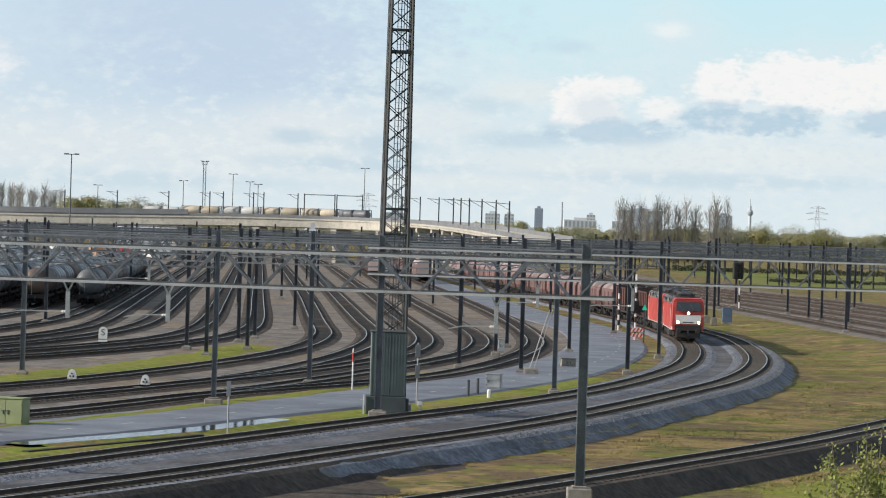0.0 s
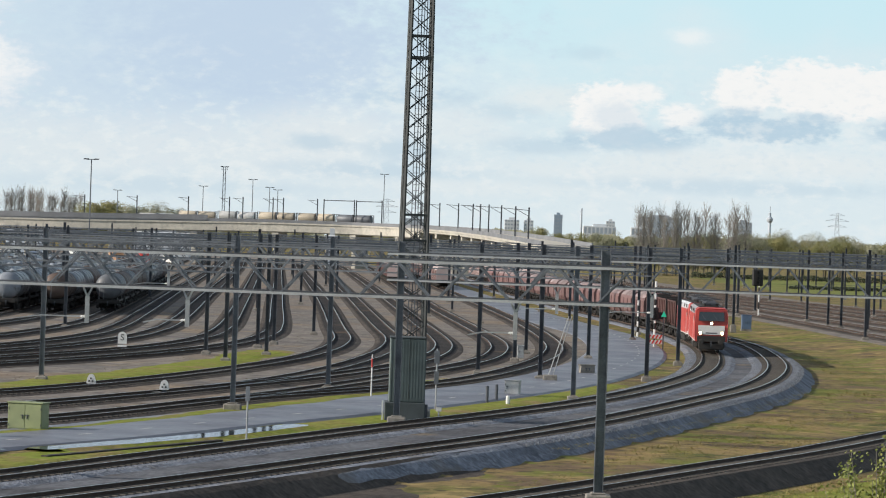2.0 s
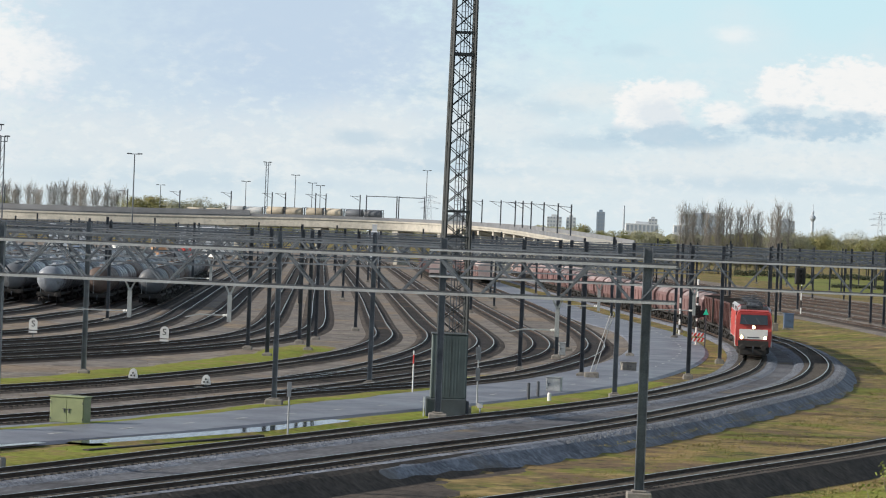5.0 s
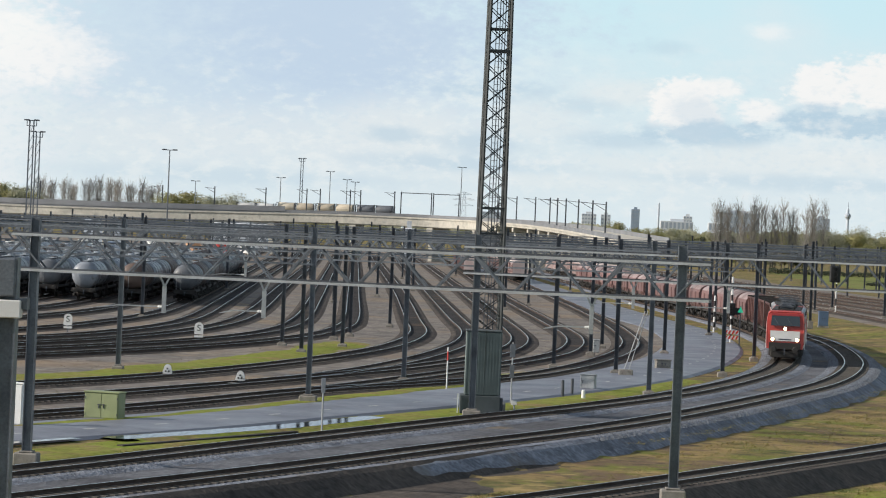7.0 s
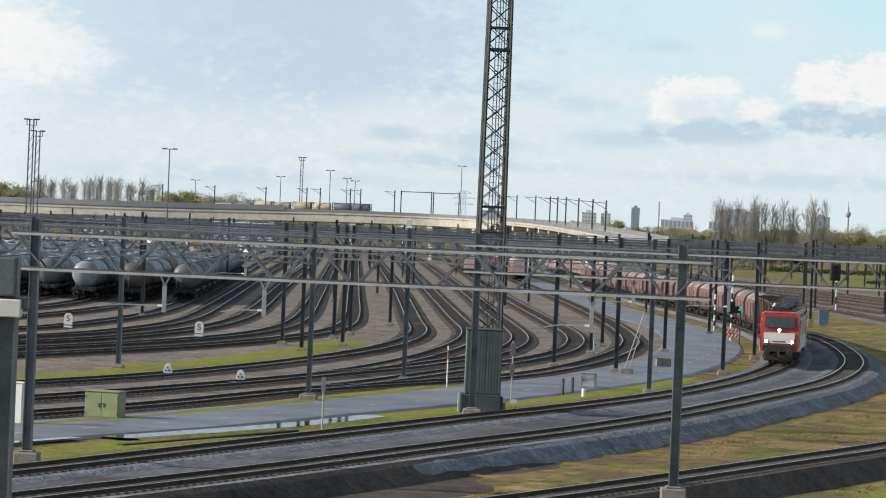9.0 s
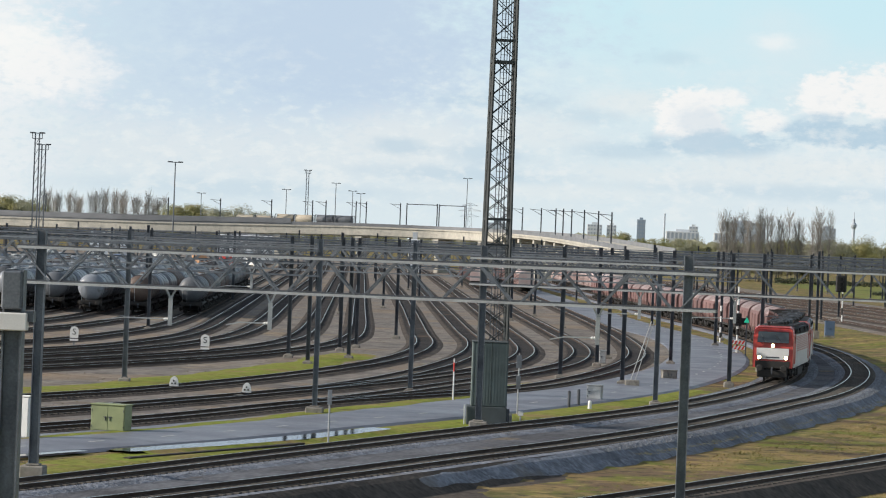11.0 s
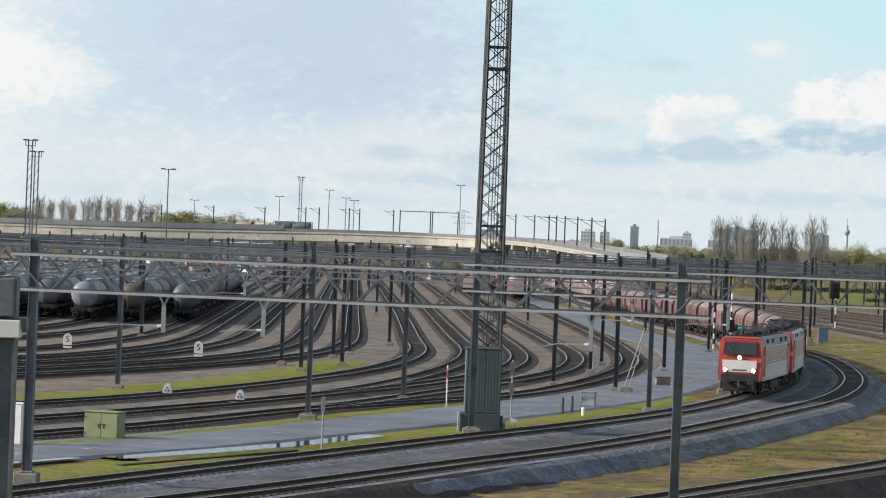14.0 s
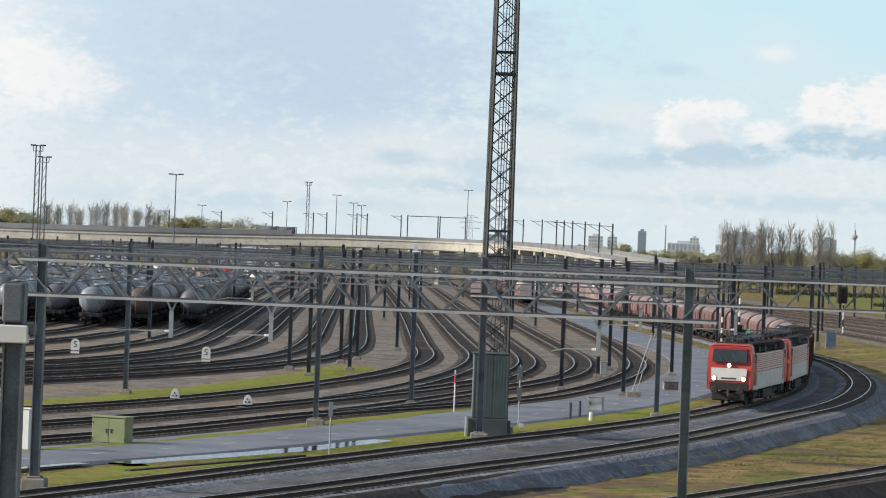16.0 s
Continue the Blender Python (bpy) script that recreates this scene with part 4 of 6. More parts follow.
def locomotive():
    """Front towards +y, rail head at z = 0, 19.6 m over the buffers."""
    t = thing("locomotive", Matrix(), "red electric locomotive with pale grey side panels, headlights lit", "locomotive", "train")
    L, W = 9.15, 1.49
    # bodyshell: sides with a fold under the roof
    bm = bmesh.new()
    prof = [(-1.46, 1.02), (-W, 1.25), (-W, 2.9), (-1.40, 3.45), (-1.18, 3.72), (1.18, 3.72), (1.40, 3.45), (W, 2.9), (W, 1.25), (1.46, 1.02)]
    extrude_outline(bm, prof, -L + 1.1, L - 1.1)
    part("body_shell", bm, RED, t)
    for s in (1, -1):
        bm = bmesh.new()
        rings = []
        for y, k, zt, zb in ((L - 1.1, 1.0, 3.72, 1.02), (L - 0.55, 1.0, 3.66, 1.0), (L - 0.28, 0.995, 3.55, 0.98)):
            rings.append([bm.verts.new((x * k, y * s, zb + (z - 1.02) * (zt - zb) / 2.7)) for x, z in prof])
        # raked windscreen face: upper part leans back
        last = [bm.verts.new((x * 0.98, (L + (0.06 if z < 2.2 else 0.06 - (z - 2.2) * 0.26)) * s, 0.96 + (z - 1.02) * 0.935)) for x, z in prof]
        rings.append(last)
        for a, b in zip(rings, rings[1:]):
            for i in range(len(prof)):
                bm.faces.new((a[i], a[(i + 1) % len(prof)], b[(i + 1) % len(prof)], b[i]))
        bm.faces.new(last)
        bmesh.ops.recalc_face_normals(bm, faces=bm.faces[:])
        part("cab", bm, RED, t)
        y = L + 0.07

        def face_plate(name, outline, material, lift=0.0, label="", thick=0.03):
            bm = bmesh.new()
            fr = [bm.verts.new((x * 1.01, s * (y + lift + thick - max(0, z - 2.2) * 0.26), z)) for x, z in outline]
            bk = [bm.verts.new((x * 1.01, s * (y + lift - 0.04 - max(0, z - 2.2) * 0.26), z)) for x, z in outline]
            bm.faces.new(fr), bm.faces.new(bk[::-1])
            for i in range(len(outline)):
                j = (i + 1) % len(outline)
                bm.faces.new((fr[i], bk[i], bk[j], fr[j]))
            bmesh.ops.recalc_face_normals(bm, faces=bm.faces[:])
            return part(name, bm, material, t, label)

        face_plate("windscreen", [(-1.15, 2.32), (1.15, 2.32), (1.10, 3.16), (-1.10, 3.16)], GLASS, label="dark tinted windscreen")
        face_plate("visor_band", [(-1.18, 3.18), (1.18, 3.18), (1.05, 3.36), (-1.05, 3.36)], REDDARK, -0.01)
        face_plate("front_panel", [(-1.16, 1.55), (-0.95, 1.28), (0.95, 1.28), (1.16, 1.55), (1.18, 1.95), (-1.18, 1.95)], PANEL, label="pale grey front panel")
        face_plate("number_strip", [(-0.5, 1.36), (0.5, 1.36), (0.5, 1.46), (-0.5, 1.46)], STEEL_DARK, 0.012)
        face_plate("apron", [(-1.24, 0.95), (1.24, 0.95), (1.26, 1.19), (-1.26, 1.19)], BLACK, 0.01)
        for x, z, r in ((-0.98, 1.40, 0.125), (0.98, 1.40, 0.125), (0.0, 2.12, 0.115)):
            bm = bmesh.new()
            lathe(bm, [(r * 1.45, -0.04), (r * 1.45, 0.05), (r * 1.1, 0.07)], 16, Matrix.Translation((x, s * (y + 0.0), z)) @ Matrix.Rotation(radians(-90 * s), 4, "X"))
            h = part("headlight", bm, STEEL_DARK, t)
            bm = bmesh.new()
            lathe(bm, [(r * 1.1, 0.05), (r * 1.1, 0.085), (r * 0.7, 0.11)], 16, Matrix.Translation((x, s * (y + 0.0), z)) @ Matrix.Rotation(radians(-90 * s), 4, "X"))
            part("lens", bm, LAMP if s > 0 else GLASS, h)
        bm = bmesh.new()
        for x in (-0.55, 0.5):
            bar(bm, (x, s * (y + 0.02), 2.36), (x + 0.45, s * (y - 0.2), 3.0), 0.03)
        part("wiper", bm, STEEL_DARK, t)
        for e in (-1, 1):
            bm = bmesh.new()
            box(bm, e * W - 0.03, e * W + 0.03, s * (L - 1.95) - 0.36, s * (L - 1.95) + 0.36, 1.1, 3.0, 0.02)
            d = part("cab_door", bm, RED, t)
            bm = bmesh.new()
            box(bm, e * (W + 0.035) - 0.012, e * (W + 0.035) + 0.012, s * (L - 1.95) - 0.2, s * (L - 1.95) + 0.2, 2.25, 2.85, 0.01)
            part("door_window", bm, GLASS, d)
            bm = bmesh.new()
            bar(bm, (e * (W + 0.07), s * (L - 2.4), 0.9), (e * (W + 0.07), s * (L - 2.4), 2.6), 0.035)
            part("handrail", bm, SIGNWHITE, t)
            bm = bmesh.new()
            box(bm, e * W - 0.02, e * W + 0.02, s * (L - 1.38) - 0.2, s * (L - 1.38) + 0.12, 2.3, 2.9, 0.02)
            part("side_window", bm, GLASS, t)
        buffers(t, s * (L + 0.02), s)
        bm = bmesh.new()
        box(bm, -1.12, 1.12, s * (L - 0.1) - 0.16, s * (L - 0.1) + 0.16, 0.36, 0.95, 0.06)
        part("plough", bm, BLACK, t)
    for e in (-1, 1):
        bm = bmesh.new()
        box(bm, e * W - 0.015, e * W + 0.015, -L + 2.5, L - 2.5, 1.0, 2.92)
        # panel colour differs by side to carry the sun and shade on each
        part("side_panel", bm, PANEL if e < 0 else RED, t, "side panel, coloured pale grey for the shaded side" if e < 0 else "side panel, coloured bright red for the sunlit side")
        bm = bmesh.new()
        for k in range(9):
            z = 1.75 + k * 0.125
            one = bmesh.new()
            box(one, e * (W + 0.02) - 0.02, e * (W + 0.02) + 0.02, -L + 2.8, L - 2.8, z, z + 0.04)
            part("side_rib", one, RED, t, "red rib along the side")
        bm.free()
        bm = bmesh.new()
        box(bm, e * 1.44 - 0.03, e * 1.44 + 0.03, -L + 1.3, L - 1.3, 0.95, 1.25, 0.02)
        part("sill", bm, PANEL, t)
        # sloped pale roof edge with dark vents
        bm = bmesh.new()
        for y0, y1 in ((-L + 1.4, L - 1.4),):
            v = [bm.verts.new(p) for p in ((e * 1.50, y0, 2.93), (e * 1.50, y1, 2.93), (e * 1.43, y1, 3.46), (e * 1.20, y1, 3.745), (e * 1.20, y0, 3.745), (e * 1.43, y0, 3.46))]
            bm.faces.new((v[0], v[1], v[2], v[5])), bm.faces.new((v[5], v[2], v[3], v[4]))
        bmesh.ops.solidify(bm, geom=bm.faces[:], thickness=0.02)
        part("roof_edge", bm, ROOFGREY, t, "pale grey roof edge")
        for y in (-5.6, -2.6, 2.6, 5.6):
            bm = bmesh.new()
            bar(bm, (e * 1.475, y - 0.42, 3.22), (e * 1.475, y + 0.42, 3.22), 0.05, 0.34)
            part("roof_vent", bm, BLACK, t)
        bm = bmesh.new()
        box(bm, e * 1.2 - 0.2, e * 1.2 + 0.2, -2.4, 2.4, 0.35, 0.95, 0.05)
        part("battery_box", bm, BLACK, t)
    bm = bmesh.new()
    box(bm, -1.15, 1.15, -L + 1.5, L - 1.5, 3.70, 3.78, 0.02)
    part("roof", bm, BLACK, t, "dark equipment roof")
    for y in (-6.3, -3.6, 3.6, 6.3):
        pantograph(t, y)
    bm = bmesh.new()
    for y in (-1.6, 0.0, 1.4):
        box(bm, -0.6, 0.5, y - 0.45, y + 0.45, 3.76, 4.1, 0.06)
    bar(bm, (0.5, -5, 4.12), (0.5, 5, 4.12), 0.06)
    for y in (-4.6, -2.2, 2.2, 4.6):
        lathe(bm, [(0.06, 3.76), (0.1, 3.85), (0.06, 3.92), (0.1, 4.0), (0.05, 4.1)], 8, Matrix.Translation((0.5, y, 0)))
    part("roof_gear", bm, STEEL_DARK, t)
    # stretch the shell to its true height above the frame
    for c in t.children_recursive:
        if c.name.split(".")[0] in ("buffer", "coupling_hook", "plough", "battery_box"):
            continue
        for v in c.data.vertices:
            v.co.z = float(np.interp(v.co.z, (0.0, 0.95, 1.22, 1.60, 1.95, 2.32, 3.16, 3.36, 3.72, 4.4), (0.0, 1.06, 1.64, 2.04, 2.52, 2.92, 3.72, 3.92, 4.12, 4.78)))
    for y in (-5.0, 5.0):
        bogie(t, y, 2.9, 0.62)
    return t


def hopper_wagon():
    """A covered hopper with a rounded roof, 12.8 m over the buffers."""
    t = thing("hopper_wagon", Matrix(), "red-brown hopper wagon with dusty rounded roof", "wagon", "train")
    L = 5.8
    bm = bmesh.new()
    arc = [(1.45 * math.cos(a), 3.05 + 1.0 * math.sin(a)) for a in np.linspace(0, math.pi, 11)]
    extrude_outline(bm, arc + [(-1.45, 1.75), (-1.0, 1.05), (1.0, 1.05), (1.45, 1.75)], -L + 0.5, L - 0.5)
    part("hopper_body", bm, HOPPER, t)
    arc = [(1.47 * math.cos(a), 3.06 + 1.02 * math.sin(a)) for a in np.linspace(0.35, math.pi - 0.35, 9)]
    for y0, y1 in ((-L + 0.6, -1.95), (-1.85, 1.85), (1.95, L - 0.6)):
        bm = bmesh.new()
        extrude_outline(bm, arc, y0, y1)
        part("roof_cover", bm, HOPPERTOP, t, "dusty pale roof cover")
    for y in (-L + 0.5, -1.9, 1.9, L - 0.5):
        for e in (-1, 1):
            bm = bmesh.new()
            box(bm, e * 1.47 - 0.05, e * 1.47 + 0.05, y - 0.06, y + 0.06, 1.2, 3.1)
            part("side_post", bm, HOPPER, t)
    bm = bmesh.new()
    box(bm, -1.2, 1.2, -L, L, 0.95, 1.2, 0.03)
    for y in (-L, L):
        box(bm, -1.3, 1.3, y - 0.1, y + 0.1, 0.85, 1.25, 0.03)
    part("underframe", bm, BLACK, t)
    for s in (-1, 1):
        buffers(t, s * L, s)
        bm = bmesh.new()
        for e in (-1, 1):
            bar(bm, (e * 1.2, s * (L - 0.15), 1.2), (e * 1.2, s * (L - 0.15), 2.4), 0.05)
        bar(bm, (-1.2, s * (L - 0.15), 2.4), (1.2, s * (L - 0.15), 2.4), 0.05)
        part("end_rail", bm, STEEL_DARK, t)
        bogie(t, s * 3.7, 1.8, 0.46)
    bm = bmesh.new()
    bar(bm, (0, -L + 0.6, 4.13), (0, L - 0.6, 4.13), 0.5, 0.06)
    part("roof_walkway", bm, STEEL_DARK, t)
    return t


def open_wagon():
    """An open-topped hopper with raised ends, 12.8 m over the buffers."""
    t = thing("open_wagon", Matrix(), "dark red-brown open hopper wagon with black ends", "wagon", "train")
    L = 5.8
    bm = bmesh.new()
    w = [(-1.45, 1.9), (-1.45, 3.75), (-1.33, 3.75), (-1.33, 2.0), (-0.8, 1.2), (0.8, 1.2), (1.33, 2.0), (1.33, 3.75), (1.45, 3.75), (1.45, 1.9), (0.9, 1.05), (-0.9, 1.05)]
    extrude_outline(bm, w, -L + 0.6, L - 0.6)
    part("hopper_body", bm, OXIDE, t)
    for s in (-1, 1):
        bm = bmesh.new()
        box(bm, -1.45, 1.45, s * (L - 0.6) - 0.06, s * (L - 0.6) + 0.06, 1.2, 3.95, 0.02)
        part("end_wall", bm, BLACK, t, "black end wall")
        bm = bmesh.new()
        bar(bm, (s * 1.4, -L + 0.6, 3.78), (s * 1.4, L - 0.6, 3.78), 0.14)
        part("top_rim", bm, OXIDE, t)
        for y in (-4, -2, 0, 2, 4):
            bm = bmesh.new()
            box(bm, s * 1.49 - 0.05, s * 1.49 + 0.05, y - 0.07, y + 0.07, 1.5, 3.7)
            part("side_post", bm, OXIDE, t)
        buffers(t, s * L, s)
        bogie(t, s * 3.7, 1.8, 0.46)
    bm = bmesh.new()
    box(bm, -1.2, 1.2, -L, L, 0.95, 1.15, 0.03)
    part("underframe", bm, BLACK, t)
    return t


def tank_wagon(material, label):
    t = thing("tank_wagon", Matrix(), label, "wagon", "stabled tank wagons")
    L = 6.6
    bm = bmesh.new()
    lathe(bm, [(0.5, -L - 0.12), (1.1, -L + 0.05), (1.42, -L + 0.45), (1.46, -L + 0.7), (1.46, L - 0.7), (1.42, L - 0.45), (1.1, L - 0.05), (0.5, L + 0.12)], 20, Matrix.Translation((0, 0, 2.72)) @ Matrix.Rotation(radians(-90), 4, "X"))
    part("tank", bm, material, t, smooth=True)
    for y in (-L + 1.3, -L / 3, L / 3, L - 1.3):
        bm = bmesh.new()
        lathe(bm, [(1.485, -0.05), (1.485, 0.05)], 20, Matrix.Translation((0, y, 2.72)) @ Matrix.Rotation(radians(-90), 4, "X"))
        part("tank_band", bm, STEEL_DARK, t)
    bm = bmesh.new()
    lathe(bm, [(0.4, 4.1), (0.4, 4.4), (0.3, 4.45)], 12)
    part("dome", bm, material, t)
    bm = bmesh.new()
    box(bm, -0.3, 0.3, -L + 0.8, L - 0.8, 4.24, 4.29)
    for y in (-1, 1):
        for x in (-0.35, 0.35):
            bar(bm, (x, y * 1.5, 4.2), (x, y * 1.5, 4.75), 0.04)
        bar(bm, (-0.35, y * 1.5, 4.75), (0.35, y * 1.5, 4.75), 0.04)
    part("walkway", bm, STEEL_LIGHT, t)
    bm = bmesh.new()
    box(bm, -1.1, 1.1, -L - 0.3, L + 0.3, 0.95, 1.2, 0.03)
    for y in (-L - 0.3, L + 0.3):
        box(bm, -1.3, 1.3, y - 0.1, y + 0.1, 0.85, 1.3, 0.03)
    for y in (-4.2, 4.2):
        box(bm, -1.0, 1.0, y - 0.5, y + 0.5, 1.15, 1.6, 0.05)
    part("underframe", bm, BLACK, t)
    for s in (-1, 1):
        buffers(t, s * (L + 0.3), s)
        bogie(t, s * 4.4, 1.8, 0.46)
        bm = bmesh.new()
        for x in (-0.25, 0.25):
            bar(bm, (x + 0.7, s * (L + 0.18), 1.2), (x + 0.7, s * (L + 0.18), 3.3), 0.04)
        part("ladder", bm, STEEL_LIGHT, t)
    return t


def along(path, s, front, rear):
    """Pose of a vehicle whose centre is s metres along the line, facing back down the line."""
    d = np.r_[0, np.cumsum(np.linalg.norm(np.diff(path[:, :2], axis=0), axis=1))]
    pt = lambda q: Vector([float(np.interp(q, d, path[:, j])) for j in range(path.shape[1])] + [0.0] * (3 - path.shape[1]))
    a, b = pt(s - front), pt(s + rear)
    u = a - b
    c = (a + b) / 2
    return pose(c.x, c.y, c.z, 0, 0, math.degrees(math.atan2(u.y, u.x)) - 90)


D_A = np.r_[0, np.cumsum(np.linalg.norm(np.diff(LINE_A, axis=0), axis=1))]


def s_of_y(y):
    return float(np.interp(y, LINE_A[:, 1], D_A))


# where the first loco's nose is along the line, by northing
NOSE = [(0, 294.2), (2, 281.8), (4, 268.7), (7, 252.2), (9, 242.0), (11, 231.5), (13, 221.4), (14.5, 214.8), (16, 209.2)]


def nose(t):
    ts = [a for a, _ in NOSE]
    return float(np.interp(t, ts, [s_of_y(y) for _, y in NOSE]))


TRAIN = []
loco = locomotive()
TRAIN.append((loco, 9.75, 5.0))
TRAIN.append((copy_thing(loco, Matrix()), 9.75 + 19.6, 5.0))
wagon = hopper_wagon()
coal = open_wagon()
at_s = 39.2 + 6.4
for k in range(22):
    w = coal if k == 0 else copy_thing(coal, Matrix()) if k < 3 else wagon if k == 3 else copy_thing(wagon, Matrix())
    TRAIN.append((w, at_s, 3.7))
    at_s += 12.75


def stabled():
    kinds = [tank_wagon(TANKWHITE, "pale grey tank wagon, stained, standing in the yard"), tank_wagon(TANKBROWN, "dark brown tank wagon standing in the yard"), tank_wagon(TANKGREY, "grey tank wagon standing in the yard")]
    used = set()
    rnd = random.Random(11)
    rows = [(9, 352, 12), (10, 345, 14), (11, 342, 15), (12, 350, 15), (13, 350, 15), (14, 380, 12), (15, 390, 12)]
    for line, y0, n in rows:
        p = YARD_PATHS[line]
        d = np.r_[0, np.cumsum(np.linalg.norm(np.diff(p, axis=0), axis=1))]
        s = float(np.interp(y0, p[:, 1], d)) + 7.5
        first = {9: 2, 10: 1, 11: 0, 12: 2, 13: 0, 14: 2, 15: 0}[line]
        for k in range(n):
            kind = first if k == 0 else rnd.choice((0, 0, 0, 1, 2))
            m = along(p, s, 4.4, 4.4)
            if kind not in used:
                used.add(kind)
                kinds[kind].matrix_world = m
            else:
                copy_thing(kinds[kind], m)
            s += 14.6


stabled()


# ---- lattice mast and its shelter ----
def lattice_mast(x, y):
    t = thing("lattice_mast", pose(x, y, 0), "tall dark steel lattice mast behind the shelter", "mast")
    top, w0, w1 = 36.0, 0.74, 0.49
    half = lambda z: w0 + (w1 - w0) * z / 34
    turn = Matrix.Rotation(radians(7), 3, "Z")
    corner = lambda i, z: turn @ Vector(((-1, 1, 1, -1)[i] * half(z), (-1, -1, 1, 1)[i] * half(z), z))
    for i in range(4):
        bm = bmesh.new()
        bar(bm, corner(i, 0), corner(i, top), 0.13)
        part("leg", bm, MASTGREY, t)
        j = (i + 1) % 4
        z = 0.6
        while z < top - 1.2:
            for a, b in ((i, j), (j, i)):
                bm = bmesh.new()
                bar(bm, corner(a, z), corner(b, z + 1.06), 0.045)
                part("brace", bm, MASTGREY, t)
            z += 1.06
        for z in (9.4, 10.8, 19.4, 20.6, 30.0):
            bm = bmesh.new()
            bar(bm, corner(i, z), corner(j, z), 0.13 if z in (10.8, 19.4) else 0.09)
            part("ring_beam", bm, MASTGREY, t)
    bm = bmesh.new()
    for dx in (-0.17, 0.17):
        bar(bm, (dx, 0.1, 0), (dx, 0.1, top), 0.045)
    for k in range(110):
        bar(bm, (-0.17, 0.1, 0.3 + k * 0.32), (0.17, 0.1, 0.3 + k * 0.32), 0.025)
    part("ladder", bm, STEEL, t)
    bm = bmesh.new()
    for dx in (0.02, 0.32):
        bar(bm, (dx, -0.2, 0), (dx, -0.2, top), 0.05)
    part("cable", bm, STEEL_DARK, t)
    bm = bmesh.new()
    box(bm, -1.2, 1.2, -1.2, 1.2, -0.8, 0.15, 0.06)
    part("footing", bm, CONCRETE, t)


lattice_mast(-2.68, 172.6)


def shelter(x, y):
    t = thing("equipment_shelter", pose(x, y, -0.3, 0, 0, 2), "tall ribbed grey-green equipment shelter on a dark plinth", "shelter")
    bm = bmesh.new()
    box(bm, -1.16, 1.02, -0.95, 0.95, 0, 0.98, 0.03)
    part("plinth", bm, SHELTERBASE, t)
    bm = bmesh.new()
    box(bm, -0.95, 0.95, -0.85, 0.85, 0.98, 4.42, 0.05)
    part("housing", bm, SHELTER, t)
    bm = bmesh.new()
    box(bm, -0.99, 0.99, -0.9, 0.9, 4.42, 4.5, 0.03)
    part("lid", bm, SHELTERBASE, t)
    for i in range(12):
        for s in (-1, 1):
            bm = bmesh.new()
            xx = -0.88 + i * 0.16
            box(bm, xx - 0.035, xx + 0.035, s * 0.87 - 0.03, s * 0.87 + 0.03, 1.05, 4.38)
            part("rib", bm, SHELTER, t)
    for i in range(8):
        bm = bmesh.new()
        yy = -0.76 + i * 0.217
        box(bm, 0.94, 1.0, yy - 0.035, yy + 0.035, 1.05, 4.38)
        part("rib", bm, SHELTER, t)
    bm = bmesh.new()
    box(bm, 0.1, 0.12, -0.91, -0.89, 1.1, 4.5)
    part("door_seam", bm, BLACK, t)
    bm = bmesh.new()
    box(bm, 1.02, 1.16, -0.9, -0.5, 0.2, 0.9, 0.02)
    part("meter_box", bm, STEEL_DARK, t)
    bm = bmesh.new()
    bar(bm, (-1.27, -1.02, 0), (-1.27, -1.02, 1.05), 0.06)
    part("corner_post", bm, SIGNWHITE, t, "white corner post")


shelter(-2.78, 170.4)


# ---- cabinets ----
def cabinet(name, x, y, w, d, h, material, label, yaw=0, legs=False):
    t = thing(name, pose(x, y, -0.3, 0, 0, yaw), label, "cabinet", "trackside cabinets")
    bm = bmesh.new()
    box(bm, -w / 2, w / 2, -d / 2, d / 2, 0.08, h, 0.025)
    part("body", bm, material, t)
    bm = bmesh.new()
    box(bm, -w / 2 - 0.05, w / 2 + 0.05, -d / 2 - 0.05, d / 2 + 0.05, h, h + 0.07, 0.02)
    part("lid", bm, material, t)
    bm = bmesh.new()
    box(bm, -w / 2 - 0.06, w / 2 + 0.06, -d / 2 - 0.06, d / 2 + 0.06, -0.15, 0.08, 0.02)
    part("plinth", bm, CONCRETE, t)
    n = 2 if w > 1.0 else 1
    for i in range(n):
        x0, x1 = -w / 2 + 0.04 + i * (w - 0.08) / n, -w / 2 + 0.04 + (i + 1) * (w - 0.08) / n
        bm = bmesh.new()
        box(bm, x0 + 0.012, x1 - 0.012, -d / 2 - 0.025, -d / 2 + 0.01, 0.14, h - 0.05, 0.008)
        door = part("door", bm, material, t)
        bm = bmesh.new()
        xc = x1 - 0.12 if i == 0 and n == 2 else x0 + 0.12
        box(bm, xc - 0.02, xc + 0.02, -d / 2 - 0.07, -d / 2 - 0.02, h * 0.45, h * 0.45 + 0.2, 0.008)
        box(bm, xc - 0.09, xc + 0.09, -d / 2 - 0.06, -d / 2 - 0.03, h * 0.48 + 0.12, h * 0.48 + 0.15)
        part("handle", bm, STEEL_DARK, door)
        for z in (0.3, h - 0.25):
            bm = bmesh.new()
            xh = x0 + 0.02 if i == 0 else x1 - 0.02
            box(bm, xh - 0.015, xh + 0.015, -d / 2 - 0.045, -d / 2 - 0.02, z - 0.06, z + 0.06)
            part("hinge", bm, STEEL_DARK, door)
    return t


